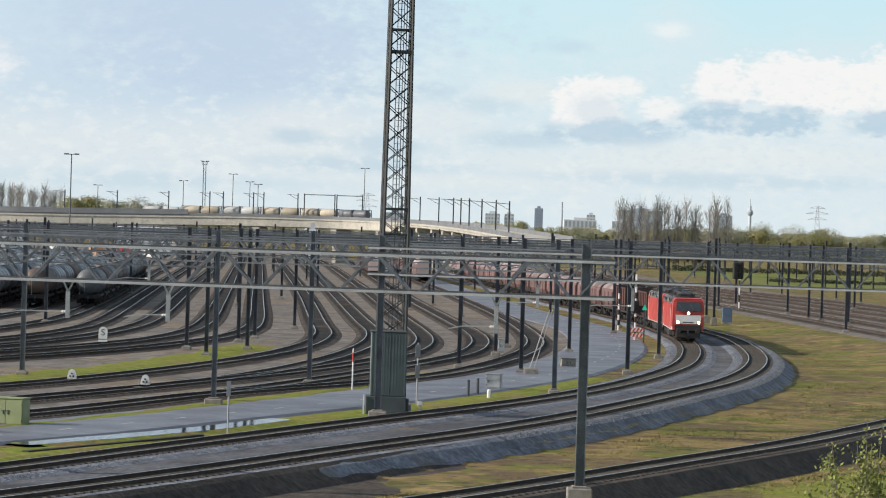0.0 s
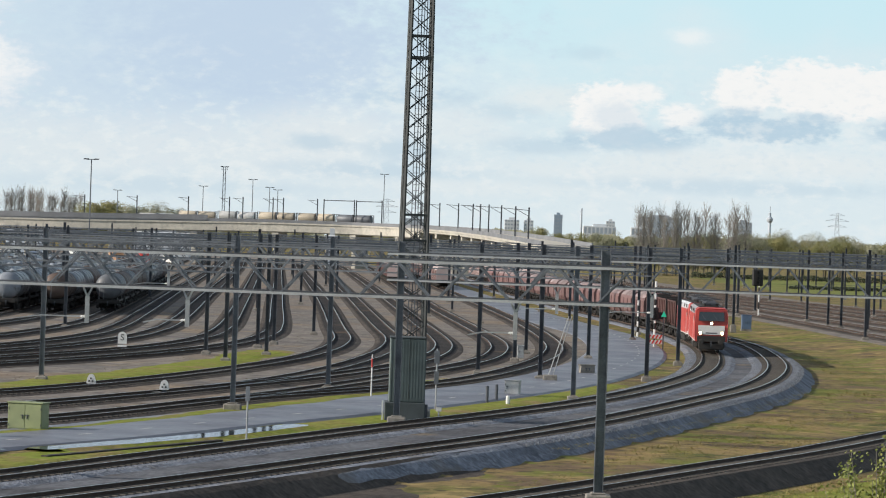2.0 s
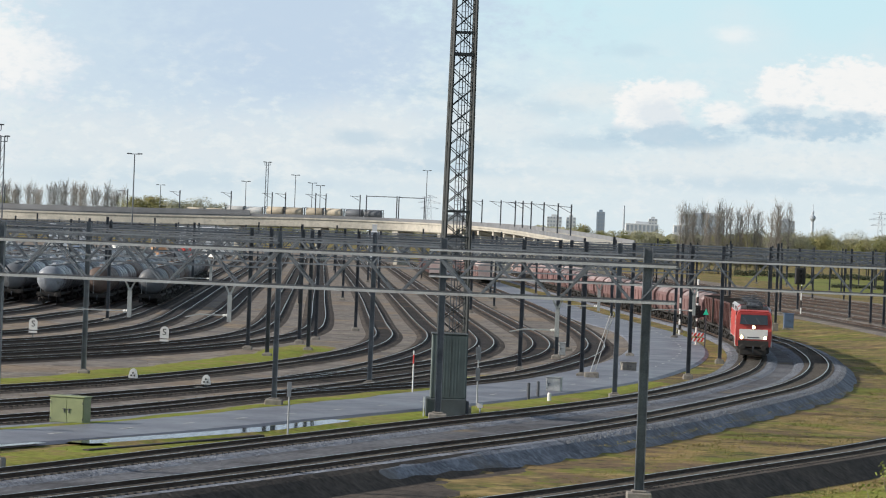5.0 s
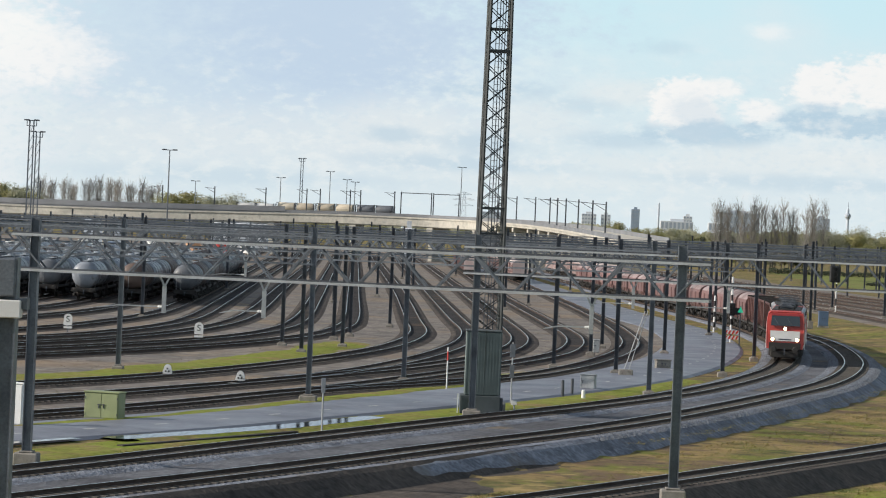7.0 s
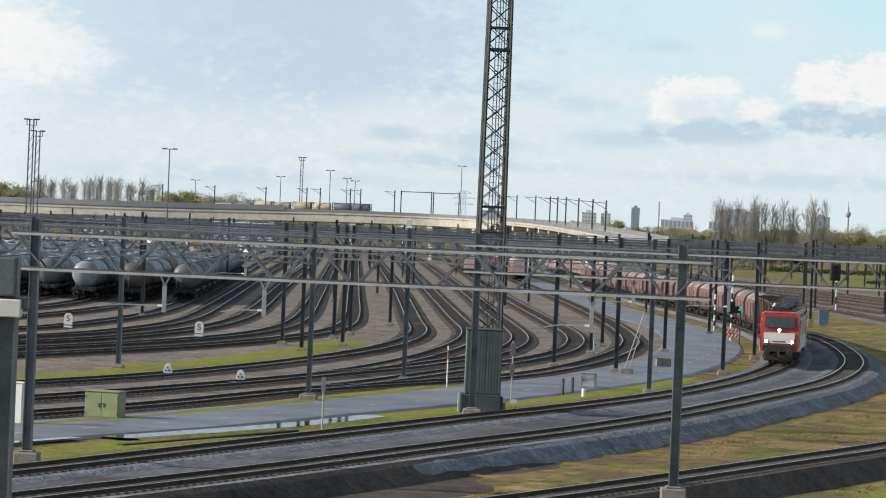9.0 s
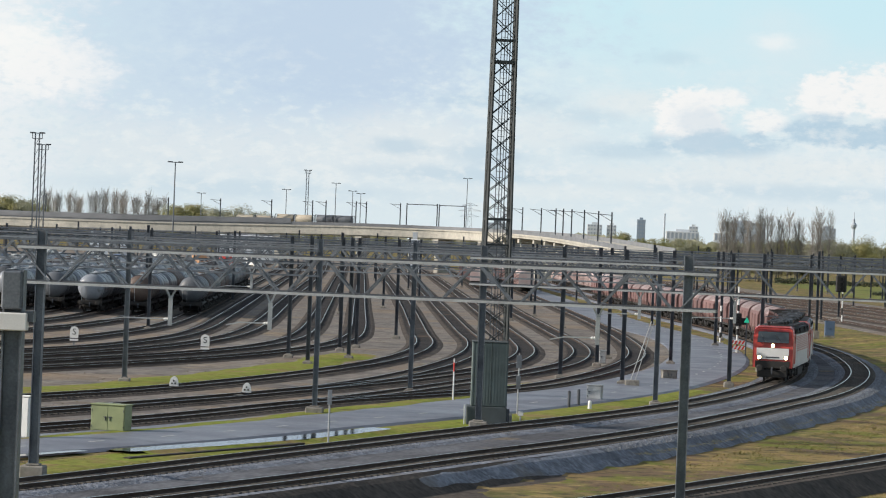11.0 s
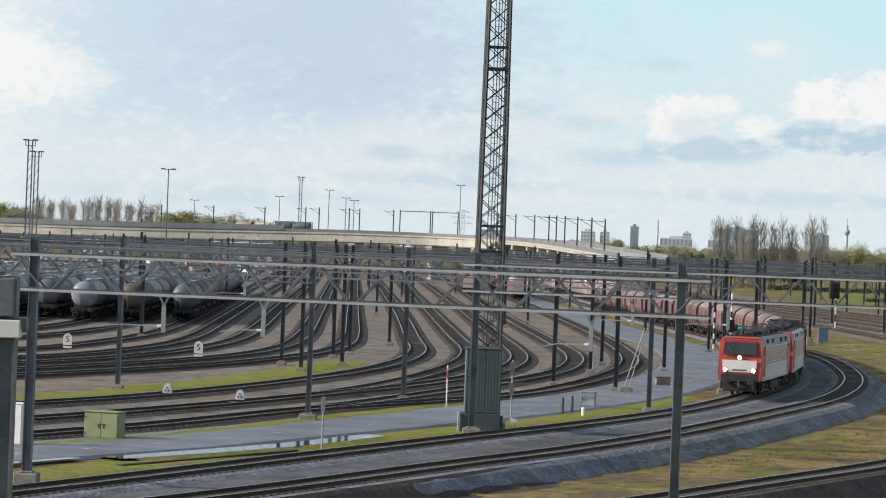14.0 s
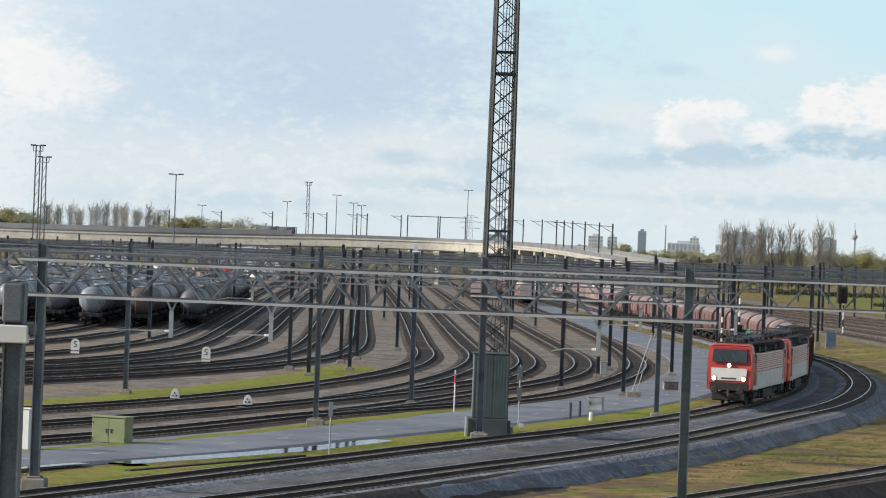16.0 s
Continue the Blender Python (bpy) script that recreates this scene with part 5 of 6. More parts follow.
cabinet("utility_cabinet", -20.5, 150.8, 1.75, 0.9, 1.32, CABGREEN, "olive green double-door utility cabinet beside the road", -14)
cabinet("utility_cabinet", -23.5, 143.6, 0.62, 0.5, 1.95, SIGNWHITE, "tall narrow off-white cabinet beside a pole", -14)
cabinet("relay_cabinet", 3.5, 200.6, 0.95, 0.6, 0.95, STEEL_LIGHT, "small light grey relay cabinet beside the road", -10)
cabinet("relay_cabinet", 34.3, 378, 1.15, 0.9, 1.75, BLUEGREY, "blue-grey relay cabinet beside the through tracks", 0)
cabinet("relay_cabinet", 5.1, 262, 0.55, 0.5, 1.1, STEEL_LIGHT, "small pale cabinet among the yard tracks", 0)
cabinet("relay_cabinet", 9.6, 236, 1.1, 0.7, 0.7, CONCRETE, "low pale concrete box in the yard", 10)
for x, y in ((1.8, 191.5), (2.4, 193.8)):
    t = thing("bollard", pose(x, y, -0.3), "dark steel bollard post beside the verge", "bollard", "bollards")
    bm = bmesh.new()
    lathe(bm, [(0.09, -0.2), (0.09, 0.95), (0.06, 1.0)], 10)
    part("post", bm, STEEL_DARK, t)
t = thing("marker_post", pose(3.05, 190.4, -0.3), "short white marker post in the grass", "post")
bm = bmesh.new()
lathe(bm, [(0.12, -0.2), (0.12, 0.42), (0.08, 0.5)], 10)
part("post", bm, SIGNWHITE, t)


# ---- signs and signals ----
def text_mesh(name, body, size, material, parent, m):
    cu = bpy.data.curves.new(name, "FONT")
    cu.body, cu.size, cu.extrude, cu.align_x, cu.align_y = body, size, 0.006, "CENTER", "CENTER"
    tmp = bpy.data.objects.new(name, cu)
    me = bpy.data.meshes.new_from_object(tmp)
    me.materials.clear()
    me.materials.append(material)
    bpy.data.objects.remove(tmp)
    ob = new(name, me)
    ob.parent, ob.matrix_local = parent, m
    return ob


def speed_board(x, y, yaw=0):
    t = thing("stop_board", pose(x, y, -0.25, 0, 0, yaw), "white round-topped board with a black letter S", "sign", "letter boards")
    bm = bmesh.new()
    out = [(-0.35, 0.55), (0.35, 0.55), (0.35, 1.15)] + [(0.35 * math.cos(a), 1.15 + 0.35 * math.sin(a)) for a in np.linspace(0.2, math.pi - 0.2, 9)] + [(-0.35, 1.15)]
    extrude_outline(bm, out, -0.03, 0.03)
    b = part("board", bm, SIGNWHITE, t)
    text_mesh("letter", "S", 0.70, SIGNBLACK, b, Matrix.Translation((0, -0.036, 1.03)) @ Matrix.Rotation(radians(90), 4, "X"))
    bm = bmesh.new()
    box(bm, -0.35, 0.35, -0.03, 0.03, 0.3, 0.46)
    part("lower_plate", bm, SIGNWHITE, t)
    bm = bmesh.new()
    bar(bm, (0, 0.05, -0.1), (0, 0.05, 1.3), 0.08)
    part("post", bm, STEEL, t)


speed_board(-26.7, 249.6)
speed_board(-38.2, 256.6)


def dwarf_signal(x, y):
    t = thing("dwarf_signal", pose(x, y, -0.28), "low white ground signal between the tracks", "signal", "ground signals")
    bm = bmesh.new()
    extrude_outline(bm, [(-0.27, 0.28), (0.27, 0.28), (0.27, 0.42)] + [(0.24 * math.cos(a), 0.50 + 0.36 * math.sin(a)) for a in np.linspace(0.1, math.pi - 0.1, 8)] + [(-0.27, 0.42)], -0.18, 0.18)
    part("housing", bm, SIGNWHITE, t)
    for dx, dz in ((-0.1, 0.44), (0.1, 0.44), (0, 0.6)):
        bm = bmesh.new()
        lathe(bm, [(0.055, 0), (0.055, 0.03)], 10, Matrix.Translation((dx, -0.18, dz)) @ Matrix.Rotation(radians(90), 4, "X"))
        part("lens", bm, SIGNBLACK, t)
    bm = bmesh.new()
    box(bm, -0.12, 0.12, -0.12, 0.12, -0.1, 0.28)
    part("stem", bm, STEEL_DARK, t)
    bm = bmesh.new()
    box(bm, 0.1, 0.42, -0.2, 0.2, -0.1, 0.12, 0.02)
    part("junction_box", bm, STEEL_DARK, t)


dwarf_signal(-22.3, 191.6)
dwarf_signal(-17.45, 187.4)
t = thing("track_magnet", pose(-18.3, 186.6, -0.2, 0, 0, -20), "pale concrete slab lying between the tracks", "slab")
bm = bmesh.new()
box(bm, -0.7, 0.7, -0.3, 0.3, -0.1, 0.12, 0.03)
part("slab", bm, CONCRETE, t)


def sign_post(x, y, h, plates, label, material=None, z=-0.4):
    t = thing("sign_post", pose(x, y, z), label, "sign", "posts and signs")
    bm = bmesh.new()
    bar(bm, (0, 0, -0.2), (0, 0, h), 0.085, sides=8)
    part("post", bm, material or STEEL_LIGHT, t)
    for w, z0, z1, m in plates:
        bm = bmesh.new()
        box(bm, -w / 2, w / 2, -0.075, -0.05, z0, z1, 0.01)
        part("plate", bm, m, t)
    return t


sign_post(-9.75, 146.6, 2.75, [(0.20, 2.1, 2.8, ZINC_DULL)], "slim grey post with a narrow grey plate")
sign_post(-1.25, 181.5, 3.6, [(0.30, 2.75, 3.5, STEEL), (0.26, 1.55, 2.3, STEEL)], "white post with two small grey boxes")
sign_post(-1.0, 172.5, 0.75, [(0.3, 0.5, 0.75, SIGNWHITE)], "short post with a small white plate in the grass")
p = sign_post(-5.3, 193.2, 2.7, [], "white post with a red top", SIGNWHITE)
bm = bmesh.new()
bar(bm, (0, 0, 1.9), (0, 0, 2.45), 0.1, sides=8)
part("band", bm, SIGNRED, p, "red band")


def striped_mast(x, y, h, bands, head=None):
    t = thing("railway_signal", pose(x, y, -0.2), "signal mast with black and white bands and a dark signal head" if head else "slim black and white banded marker mast", "signal", "signals")
    n = bands
    for k in range(n):
        bm = bmesh.new()
        lathe(bm, [(0.10, k * h / n), (0.10, (k + 1) * h / n)], 10)
        part("band", bm, (SIGNWHITE, SIGNBLACK)[k % 2], t)
    if head:
        bm = bmesh.new()
        box(bm, -0.32, 0.32, -0.2, 0.1, head, head + 1.2, 0.06)
        hd = part("signal_head", bm, SIGNBLACK, t)
        for z in (0.3, 0.6, 0.9):
            bm = bmesh.new()
            lathe(bm, [(0.10, 0), (0.12, 0.14), (0.11, 0.14), (0.09, 0.02)], 12, Matrix.Translation((0, -0.2, head + z)) @ Matrix.Rotation(radians(90), 4, "X"))
            part("hood", bm, SIGNBLACK, hd)
        bm = bmesh.new()
        box(bm, 0.1, 0.8, -0.1, 0.12, head + 0.1, head + 0.75, 0.04)
        part("route_box", bm, SIGNBLACK, t)
    bm = bmesh.new()
    box(bm, -0.4, 0.4, -0.4, 0.4, -0.4, 0.06, 0.04)
    part("footing", bm, CONCRETE, t)
    return t


def chevron_board(parent, x0, x1, z0, z1, y):
    bm = bmesh.new()
    box(bm, x0, x1, y - 0.02, y + 0.02, z0, z1)
    b = part("warning_board", bm, SIGNWHITE, parent, "red and white striped board")
    n = 4
    w = (x1 - x0) / n
    for k in range(n):
        bm = bmesh.new()
        a = x0 + k * w
        extrude_outline(bm, [(a, z0), (a + w * 0.5, z0), (a + w, z1), (a + w * 0.5, z1)], y - 0.032, y - 0.022)
        part("stripe", bm, SIGNRED, b)


sg = striped_mast(18.55, 300.5, 6.3, 11, head=2.6)
chevron_board(sg, -0.65, 0.75, 0.85, 1.2, -0.3)
chevron_board(sg, -0.65, 0.75, 0.35, 0.7, -0.3)
striped_mast(18.6, 330, 3.9, 7)
striped_mast(42.4, 449, 5.2, 5)
t = thing("signal_post", pose(19.2, 297.5, -0.2), "dark post with a green lit square turned on its corner", "signal", "signals")
bm = bmesh.new()
bar(bm, (0, 0, -0.3), (0, 0, 3.6), 0.12)
part("post", bm, STEEL_DARK, t)
bm = bmesh.new()
extrude_outline(bm, [(-0.26, 3.0), (0.26, 3.0), (0.0, 3.55)], -0.12, -0.06)
part("green_board", bm, LAMPGREEN, t, "green triangular board")


# ---- puddle, kerb and trough beside the road ----
def puddle():
    seg = curve_through([(-18.3, 137.6), (-14.15, 145.8), (-11.0, 152.8), (-8.0, 161.6)], 0.6)
    r = sides_of(seg)
    n = len(seg)
    verts = []
    for i in range(n):
        e = (math.sin(math.pi * i / (n - 1)) + 0.02) ** 0.1
        w0 = -0.78 * e * (1 + 0.15 * noise.noise((i * 0.33, 0, 0)))
        w1 = 0.78 * e * (1 + 0.25 * noise.noise((i * 0.4, 5, 0)))
        verts += [(seg[i, 0] + r[i, 0] * w0, seg[i, 1] + r[i, 1] * w0, -0.20), (seg[i, 0] + r[i, 0] * w1, seg[i, 1] + r[i, 1] * w1, -0.20)]
    faces = [(2 * i, 2 * i + 1, 2 * i + 3, 2 * i + 2) for i in range(n - 1)]
    tagged(mesh_ob("puddle", verts, faces, WATER), "long still puddle mirroring the sky at the road's edge", "puddle", kind="structure")
    # added grass slope under the raised water, so its rim casts no dark step
    tagged(sweep("puddle_margin", seg[1:-1], [(-1.25, -0.37), (-0.82, -0.208), (0.82, -0.208), (1.5, -0.37)], VERGE), "grass skirt added under the rim of the long puddle", "verge", kind="structure")
    seg2 = curve_through([(-23.2, 129.2), (-21.3, 133.6), (-19.8, 136.8)], 0.5)
    tagged(sweep("puddle", seg2, [(-0.3, -0.20), (0.3, -0.20)], WATER), "narrow puddle at the road's edge", "puddle", kind="structure")


puddle()
t = thing("cable_trough", Matrix(), "low dark timber edging along the grass", "edging")
sweep("board", curve_through([(-17.55, 134.4), (-14.3, 141.4), (-11.1, 148.4)], 1.0), [(-0.16, -0.5), (0.16, -0.5), (0.16, -0.24), (-0.16, -0.24)], TIMBER, t, closed=True)


# ---- near portal pole beside the bridge ----
t = thing("catenary_portal", Matrix(), "near grey steel portal pole with a box beam end", "portal", "overhead line portals")
h_pole(t, -9.43, 56, 8.82, 0.36)
bm = bmesh.new()
box(bm, -9.63, -9.27, 55.75, 56.25, 8.12, 8.80, 0.03)
part("head_box", bm, STEEL, t)
bm = bmesh.new()
box(bm, -24, -9.15, 55.7, 55.95, 7.74, 8.06, 0.02)
# pale paint holds the beam's sunlit brightness
part("box_beam", bm, PANEL, t, "pale box beam")
bm = bmesh.new()
box(bm, -9.21, -9.05, 55.8, 56.1, 7.9, 8.1)
part("beam_lug", bm, STEEL, t)
h_pole(t, -24, 56, 8.8, 0.36)


# ---- tall lamps ----
def yard_lamp(x, y, h, arms=True, lattice=False):
    t = thing("yard_lamp", pose(x, y, -0.3), "tall slim yard light mast" if not lattice else "tall twin-legged yard floodlight mast", "lamp", "yard lamps")
    bm = bmesh.new()
    if lattice:
        for dx in (-0.34, 0.34):
            bar(bm, (dx * 1.2, 0, 0), (dx, 0, h), 0.2)
        for k in range(int(h / 1.6)):
            z = k * 1.6
            bar(bm, (-0.36, 0, z), (0.36, 0, z + 1.6), 0.06)
    else:
        bar(bm, (0, 0, 0), (0, 0, h), 0.34, 0.2, sides=8)
    part("mast", bm, STEEL, t)
    bm = bmesh.new()
    w = 0.8 if lattice else (1.0 if arms else 0.6)
    bar(bm, (-w, 0, h), (w, 0, h), 0.14)
    if lattice:
        bar(bm, (-w, 0, h - 0.9), (w, 0, h - 0.9), 0.12)
        for dx in (-w, w):
            bar(bm, (dx, 0, h - 0.9), (dx, 0, h), 0.12)
    part("crossarm", bm, STEEL, t)
    for dx in (-w, w):
        bm = bmesh.new()
        box(bm, dx - 0.45, dx + 0.45, -0.3, 0.3, h - 0.05, h + 0.18, 0.04)
        part("lamp_head", bm, STEEL_DARK, t)


for x, y, h in ((-71.2, 600, 22.3), (-82.9, 1000, 23.2), (-67.2, 1000, 25.8), (-61.8, 1000, 23.5), (-59.2, 1000, 22.8), (-25.5, 1000, 28.9), (-110, 1000, 21)):
    yard_lamp(x, y, h)
yard_lamp(-72.5, 950, 28.6, lattice=True)
yard_lamp(-84.8, 520, 24.6, lattice=True)
yard_lamp(-90.1, 560, 23.7, lattice=True)


# ---- tank container train on the viaduct ----
def container_wagon(material, label):
    t = thing("tank_container_wagon", Matrix(), label, "wagon", "viaduct train")
    for c in (-2.75, 2.75):
        bm = bmesh.new()
        lathe(bm, [(0.5, -2.5), (1.2, -2.4), (1.3, -2.2), (1.3, 2.2), (1.2, 2.4), (0.5, 2.5)], 16, Matrix.Translation((0, c, 2.75)) @ Matrix.Rotation(radians(-90), 4, "X"))
        part("tank", bm, material, t, smooth=True)
        bm = bmesh.new()
        for y in (c - 2.62, c + 2.62):
            for x in (-1.2, 1.2):
                bar(bm, (x, y, 1.2), (x, y, 4.0), 0.15)
            for z in (1.3, 4.0):
                bar(bm, (-1.2, y, z), (1.2, y, z), 0.15)
        part("frame", bm, STEEL_DARK, t)
    bm = bmesh.new()
    box(bm, -1.2, 1.2, -5.6, 5.6, 0.95, 1.25, 0.03)
    part("flat_bed", bm, BLACK, t)
    for s in (-3.8, 3.8):
        bogie(t, s, 1.8, 0.46)
    return t


VIADUCT_TRAIN = []
TANKPALE = mat("clean_pale_tank", (0.60, 0.60, 0.58), 0.4, var=0.2, scale=0.6, each=0.2)
TANKCREAM = mat("cream_tank", (0.60, 0.52, 0.40), 0.45, var=0.2, scale=0.6, each=0.2)
van_kinds = [container_wagon(TANKPALE, "flat wagon with two pale tank containers"), container_wagon(TANKCREAM, "flat wagon with two cream tank containers"), container_wagon(TANKGREY, "flat wagon with two grey tank containers")]
seen_kind = set()
for k, kind in enumerate((2, 1, 1, 0, 1, 0, 1, 0, 0, 0)):
    ob = van_kinds[kind] if kind not in seen_kind else copy_thing(van_kinds[kind], Matrix())
    seen_kind.add(kind)
    VIADUCT_TRAIN.append((ob, 6.0 + 11.6 * k))
TRACK_UP = DECK[:, :3].copy()
TRACK_UP[:, 2] += np.interp(D_DECK, (232, 270), (-5.0, -1.25))
TRACK_UP[:, :2] += sides_of(DECK) * 1.6


# ---- pale vans far down the line ----
def van_wagon():
    t = thing("covered_van", Matrix(), "pale pink covered goods wagon, far down the line", "wagon", "far wagons")
    bm = bmesh.new()
    extrude_outline(bm, [(-1.4, 1.2), (1.4, 1.2), (1.4, 3.4), (1.0, 3.9), (0, 4.1), (-1.0, 3.9), (-1.4, 3.4)], -6, 6)
    part("body", bm, VANPINK, t)
    for e in (-1, 1):
        for k in range(7):
            bm = bmesh.new()
            y = -5.7 + k * 1.9
            box(bm, e * 1.42 - 0.04, e * 1.42 + 0.04, y - 0.06, y + 0.06, 1.2, 3.4)
            part("side_post", bm, HOPPER, t)
    bm = bmesh.new()
    box(bm, -1.2, 1.2, -6.3, 6.3, 0.95, 1.2)
    part("underframe", bm, BLACK, t)
    for s in (-4, 4):
        bogie(t, s, 1.8, 0.46)
    return t


VANPINK = mat("van_faded_pink", (0.46, 0.33, 0.31), 0.7, var=0.25, scale=0.5, tint=(0.52, 0.47, 0.45), each=0.25)


def far_vans():
    first = van_wagon()
    done = False
    for p, y0, n in ((LINE_B, 560, 14), (YARD_PATHS[4], 590, 10), (YARD_PATHS[3], 640, 8)):
        d = np.r_[0, np.cumsum(np.linalg.norm(np.diff(p, axis=0), axis=1))]
        s = float(np.interp(y0, p[:, 1], d))
        for k in range(n):
            m = along(p, s, 4, 4)
            if not done:
                first.matrix_world = m
                done = True
            else:
                copy_thing(first, m)
            s += 13.4


far_vans()


# ---- trees ----
def limb(verts, faces, a, b, r0, r1):
    a, b = Vector(a), Vector(b)
    d = (b - a).normalized()
    u = d.orthogonal().normalized()
    v = d.cross(u)
    k = len(verts)
    for p, r in ((a, r0), (b, r1)):
        for i in range(3):
            w = 2 * math.pi * i / 3
            verts.append(p + u * r * math.cos(w) + v * r * math.sin(w))
    for i in range(3):
        j = (i + 1) % 3
        faces.append((k + i, k + j, k + 3 + j, k + 3 + i))


def bare_poplar(seed, h):
    rnd = random.Random(seed)
    t = thing("poplar_tree", Matrix(), "tall bare poplar with upright twigs", "tree", "poplar row")
    v, f = [], []
    lean = Vector((rnd.uniform(-0.03, 0.03), 0, 1))
    for k in range(6):
        limb(v, f, lean * h * k / 6.5, lean * h * (k + 1) / 6.5, 0.20 * (1 - k / 7), 0.20 * (1 - (k + 1) / 7))
    mesh_ob("trunk", v, f, BARK, t)
    v, f = [], []
    for k in range(105):
        z = h * rnd.uniform(0.08, 0.88)
        a = rnd.uniform(0, 6.283)
        reach = rnd.uniform(0.8, 3.2) * (1.15 - 0.65 * z / h)
        up = rnd.uniform(2.0, 5.0) * (1.1 - 0.5 * z / h)
        p0 = lean * z
        p1 = p0 + Vector((math.cos(a) * reach, math.sin(a) * reach, up))
        limb(v, f, p0, p1, 0.04, 0.016)
        for j in range(9):
            q = p0.lerp(p1, rnd.uniform(0.2, 1.0))
            b = a + rnd.uniform(-1.3, 1.3)
            limb(v, f, q, q + Vector((math.cos(b) * rnd.uniform(0.2, 0.7), math.sin(b) * rnd.uniform(0.2, 0.7), rnd.uniform(0.7, 2.0))), 0.015, 0.008)
    mesh_ob("crown", v, f, TWIG, t)
    return t


def leafy_tree(seed, h, material, label="rounded tree in fresh spring leaf", wide=1.0):
    rnd = random.Random(seed)
    t = thing("tree", Matrix(), label, "tree", "tree line")
    v, f = [], []
    limb(v, f, (0, 0, 0), (0.1, 0, h * 0.4), 0.3, 0.22)
    for k in range(7):
        a = k * 0.9 + rnd.uniform(0, 0.5)
        limb(v, f, (0.1, 0, h * rnd.uniform(0.25, 0.42)), (math.cos(a) * h * 0.2 * wide, math.sin(a) * h * 0.2 * wide, h * rnd.uniform(0.6, 0.85)), 0.14, 0.04)
    mesh_ob("trunk", v, f, BARK, t)
    v, f = [], []
    lobes = [(Vector((rnd.gauss(0, 0.17) * h * wide, rnd.gauss(0, 0.17) * h * wide, h * rnd.uniform(0.3, 0.8))), h * rnd.uniform(0.13, 0.24)) for _ in range(11)]
    for c, r in lobes:
        for k in range(640):
            d = Vector((rnd.gauss(0, 1), rnd.gauss(0, 1), rnd.gauss(0, 1))).normalized()
            p = c + Vector((d.x, d.y, d.z * 0.85)) * r * rnd.uniform(0.6, 1.08)
            n = (d + Vector((rnd.gauss(0, 0.4), rnd.gauss(0, 0.4), rnd.gauss(0, 0.4)))).normalized()
            u = n.orthogonal().normalized() * rnd.uniform(0.07, 0.24)
            w = n.cross(u).normalized() * rnd.uniform(0.07, 0.24)
            k0 = len(v)
            v.extend((p + u, p + w, p - u, p - w))
            f.append((k0, k0 + 1, k0 + 2, k0 + 3))
    mesh_ob("crown", v, f, material, t)
    return t


def plant(kinds, spots, seed):
    rnd = random.Random(seed)
    used = set()
    for x, y, s in spots:
        k = rnd.randrange(len(kinds))
        m = pose(x, y, -0.35, 0, 0, rnd.uniform(0, 360))
        if k not in used:
            used.add(k)
            ob = kinds[k]
            ob.matrix_basis = m
        else:
            ob = copy_thing(kinds[k], m)
        ob.scale = (s, s, s)
    for k, ob in enumerate(kinds):
        if k not in used:
            ob.matrix_basis = pose(-300 - 9 * k, 1300, -0.35)


rt = random.Random(77)
poplars = [bare_poplar(s, h) for s, h in ((1, 22.5), (2, 21.0), (3, 23.5), (4, 22.0))]
spots = [(55 + k * 1.4 + rt.uniform(-0.5, 0.5), 1000 + rt.uniform(-14, 14), rt.uniform(0.9, 1.02)) for k in range(25)]
spots += [(-200 + k * 1.25 + rt.uniform(-0.5, 0.5), 1250 + rt.uniform(-12, 12), rt.uniform(0.92, 1.04)) for k in range(39)]
plant(poplars, spots, 5)
leafy = [leafy_tree(21, 15, LEAF), leafy_tree(22, 16, LEAF, wide=1.25), leafy_tree(23, 14, LEAFDARK, "dense darker tree in the tree line"), leafy_tree(24, 16.5, TREEHAZE, "hazy tree in young leaf")]
spots = [(86 + k * 3.0 + rt.uniform(-1.5, 1.5), 1050 + rt.uniform(-25, 25), rt.uniform(0.8, 1.02)) for k in range(36)]
spots += [(28 + k * 5.0 + rt.uniform(-2, 2), 1480 + rt.uniform(-40, 40), rt.uniform(0.75, 1.1)) for k in range(22)]
spots += [(52 + k * 4.5, 1015 + rt.uniform(-6, 6), rt.uniform(0.5, 0.62)) for k in range(9)]
spots += [(-212 + k * 2.6, 1180 + rt.uniform(-10, 10), rt.uniform(1.15, 1.3)) for k in range(9)]
spots += [(-141 + k * 4.2 + rt.uniform(-1, 1), 1200 + rt.uniform(-10, 10), (1.32 - 0.03 * k) * rt.uniform(0.9, 1.05)) for k in range(11)]
spots += [(-190 + k * 7 + rt.uniform(-2, 2), 1300 + rt.uniform(-10, 10), rt.uniform(0.7, 0.85)) for k in range(30)]
plant(leafy, spots, 9)


for k in range(8):
    ob = copy_thing(leafy[2], pose(-212 + 2.7 * k, 1172 + rt.uniform(-6, 6), -0.35, 0, 0, 70 * k))
    ob.scale = (1.3 - 0.03 * k,) * 3


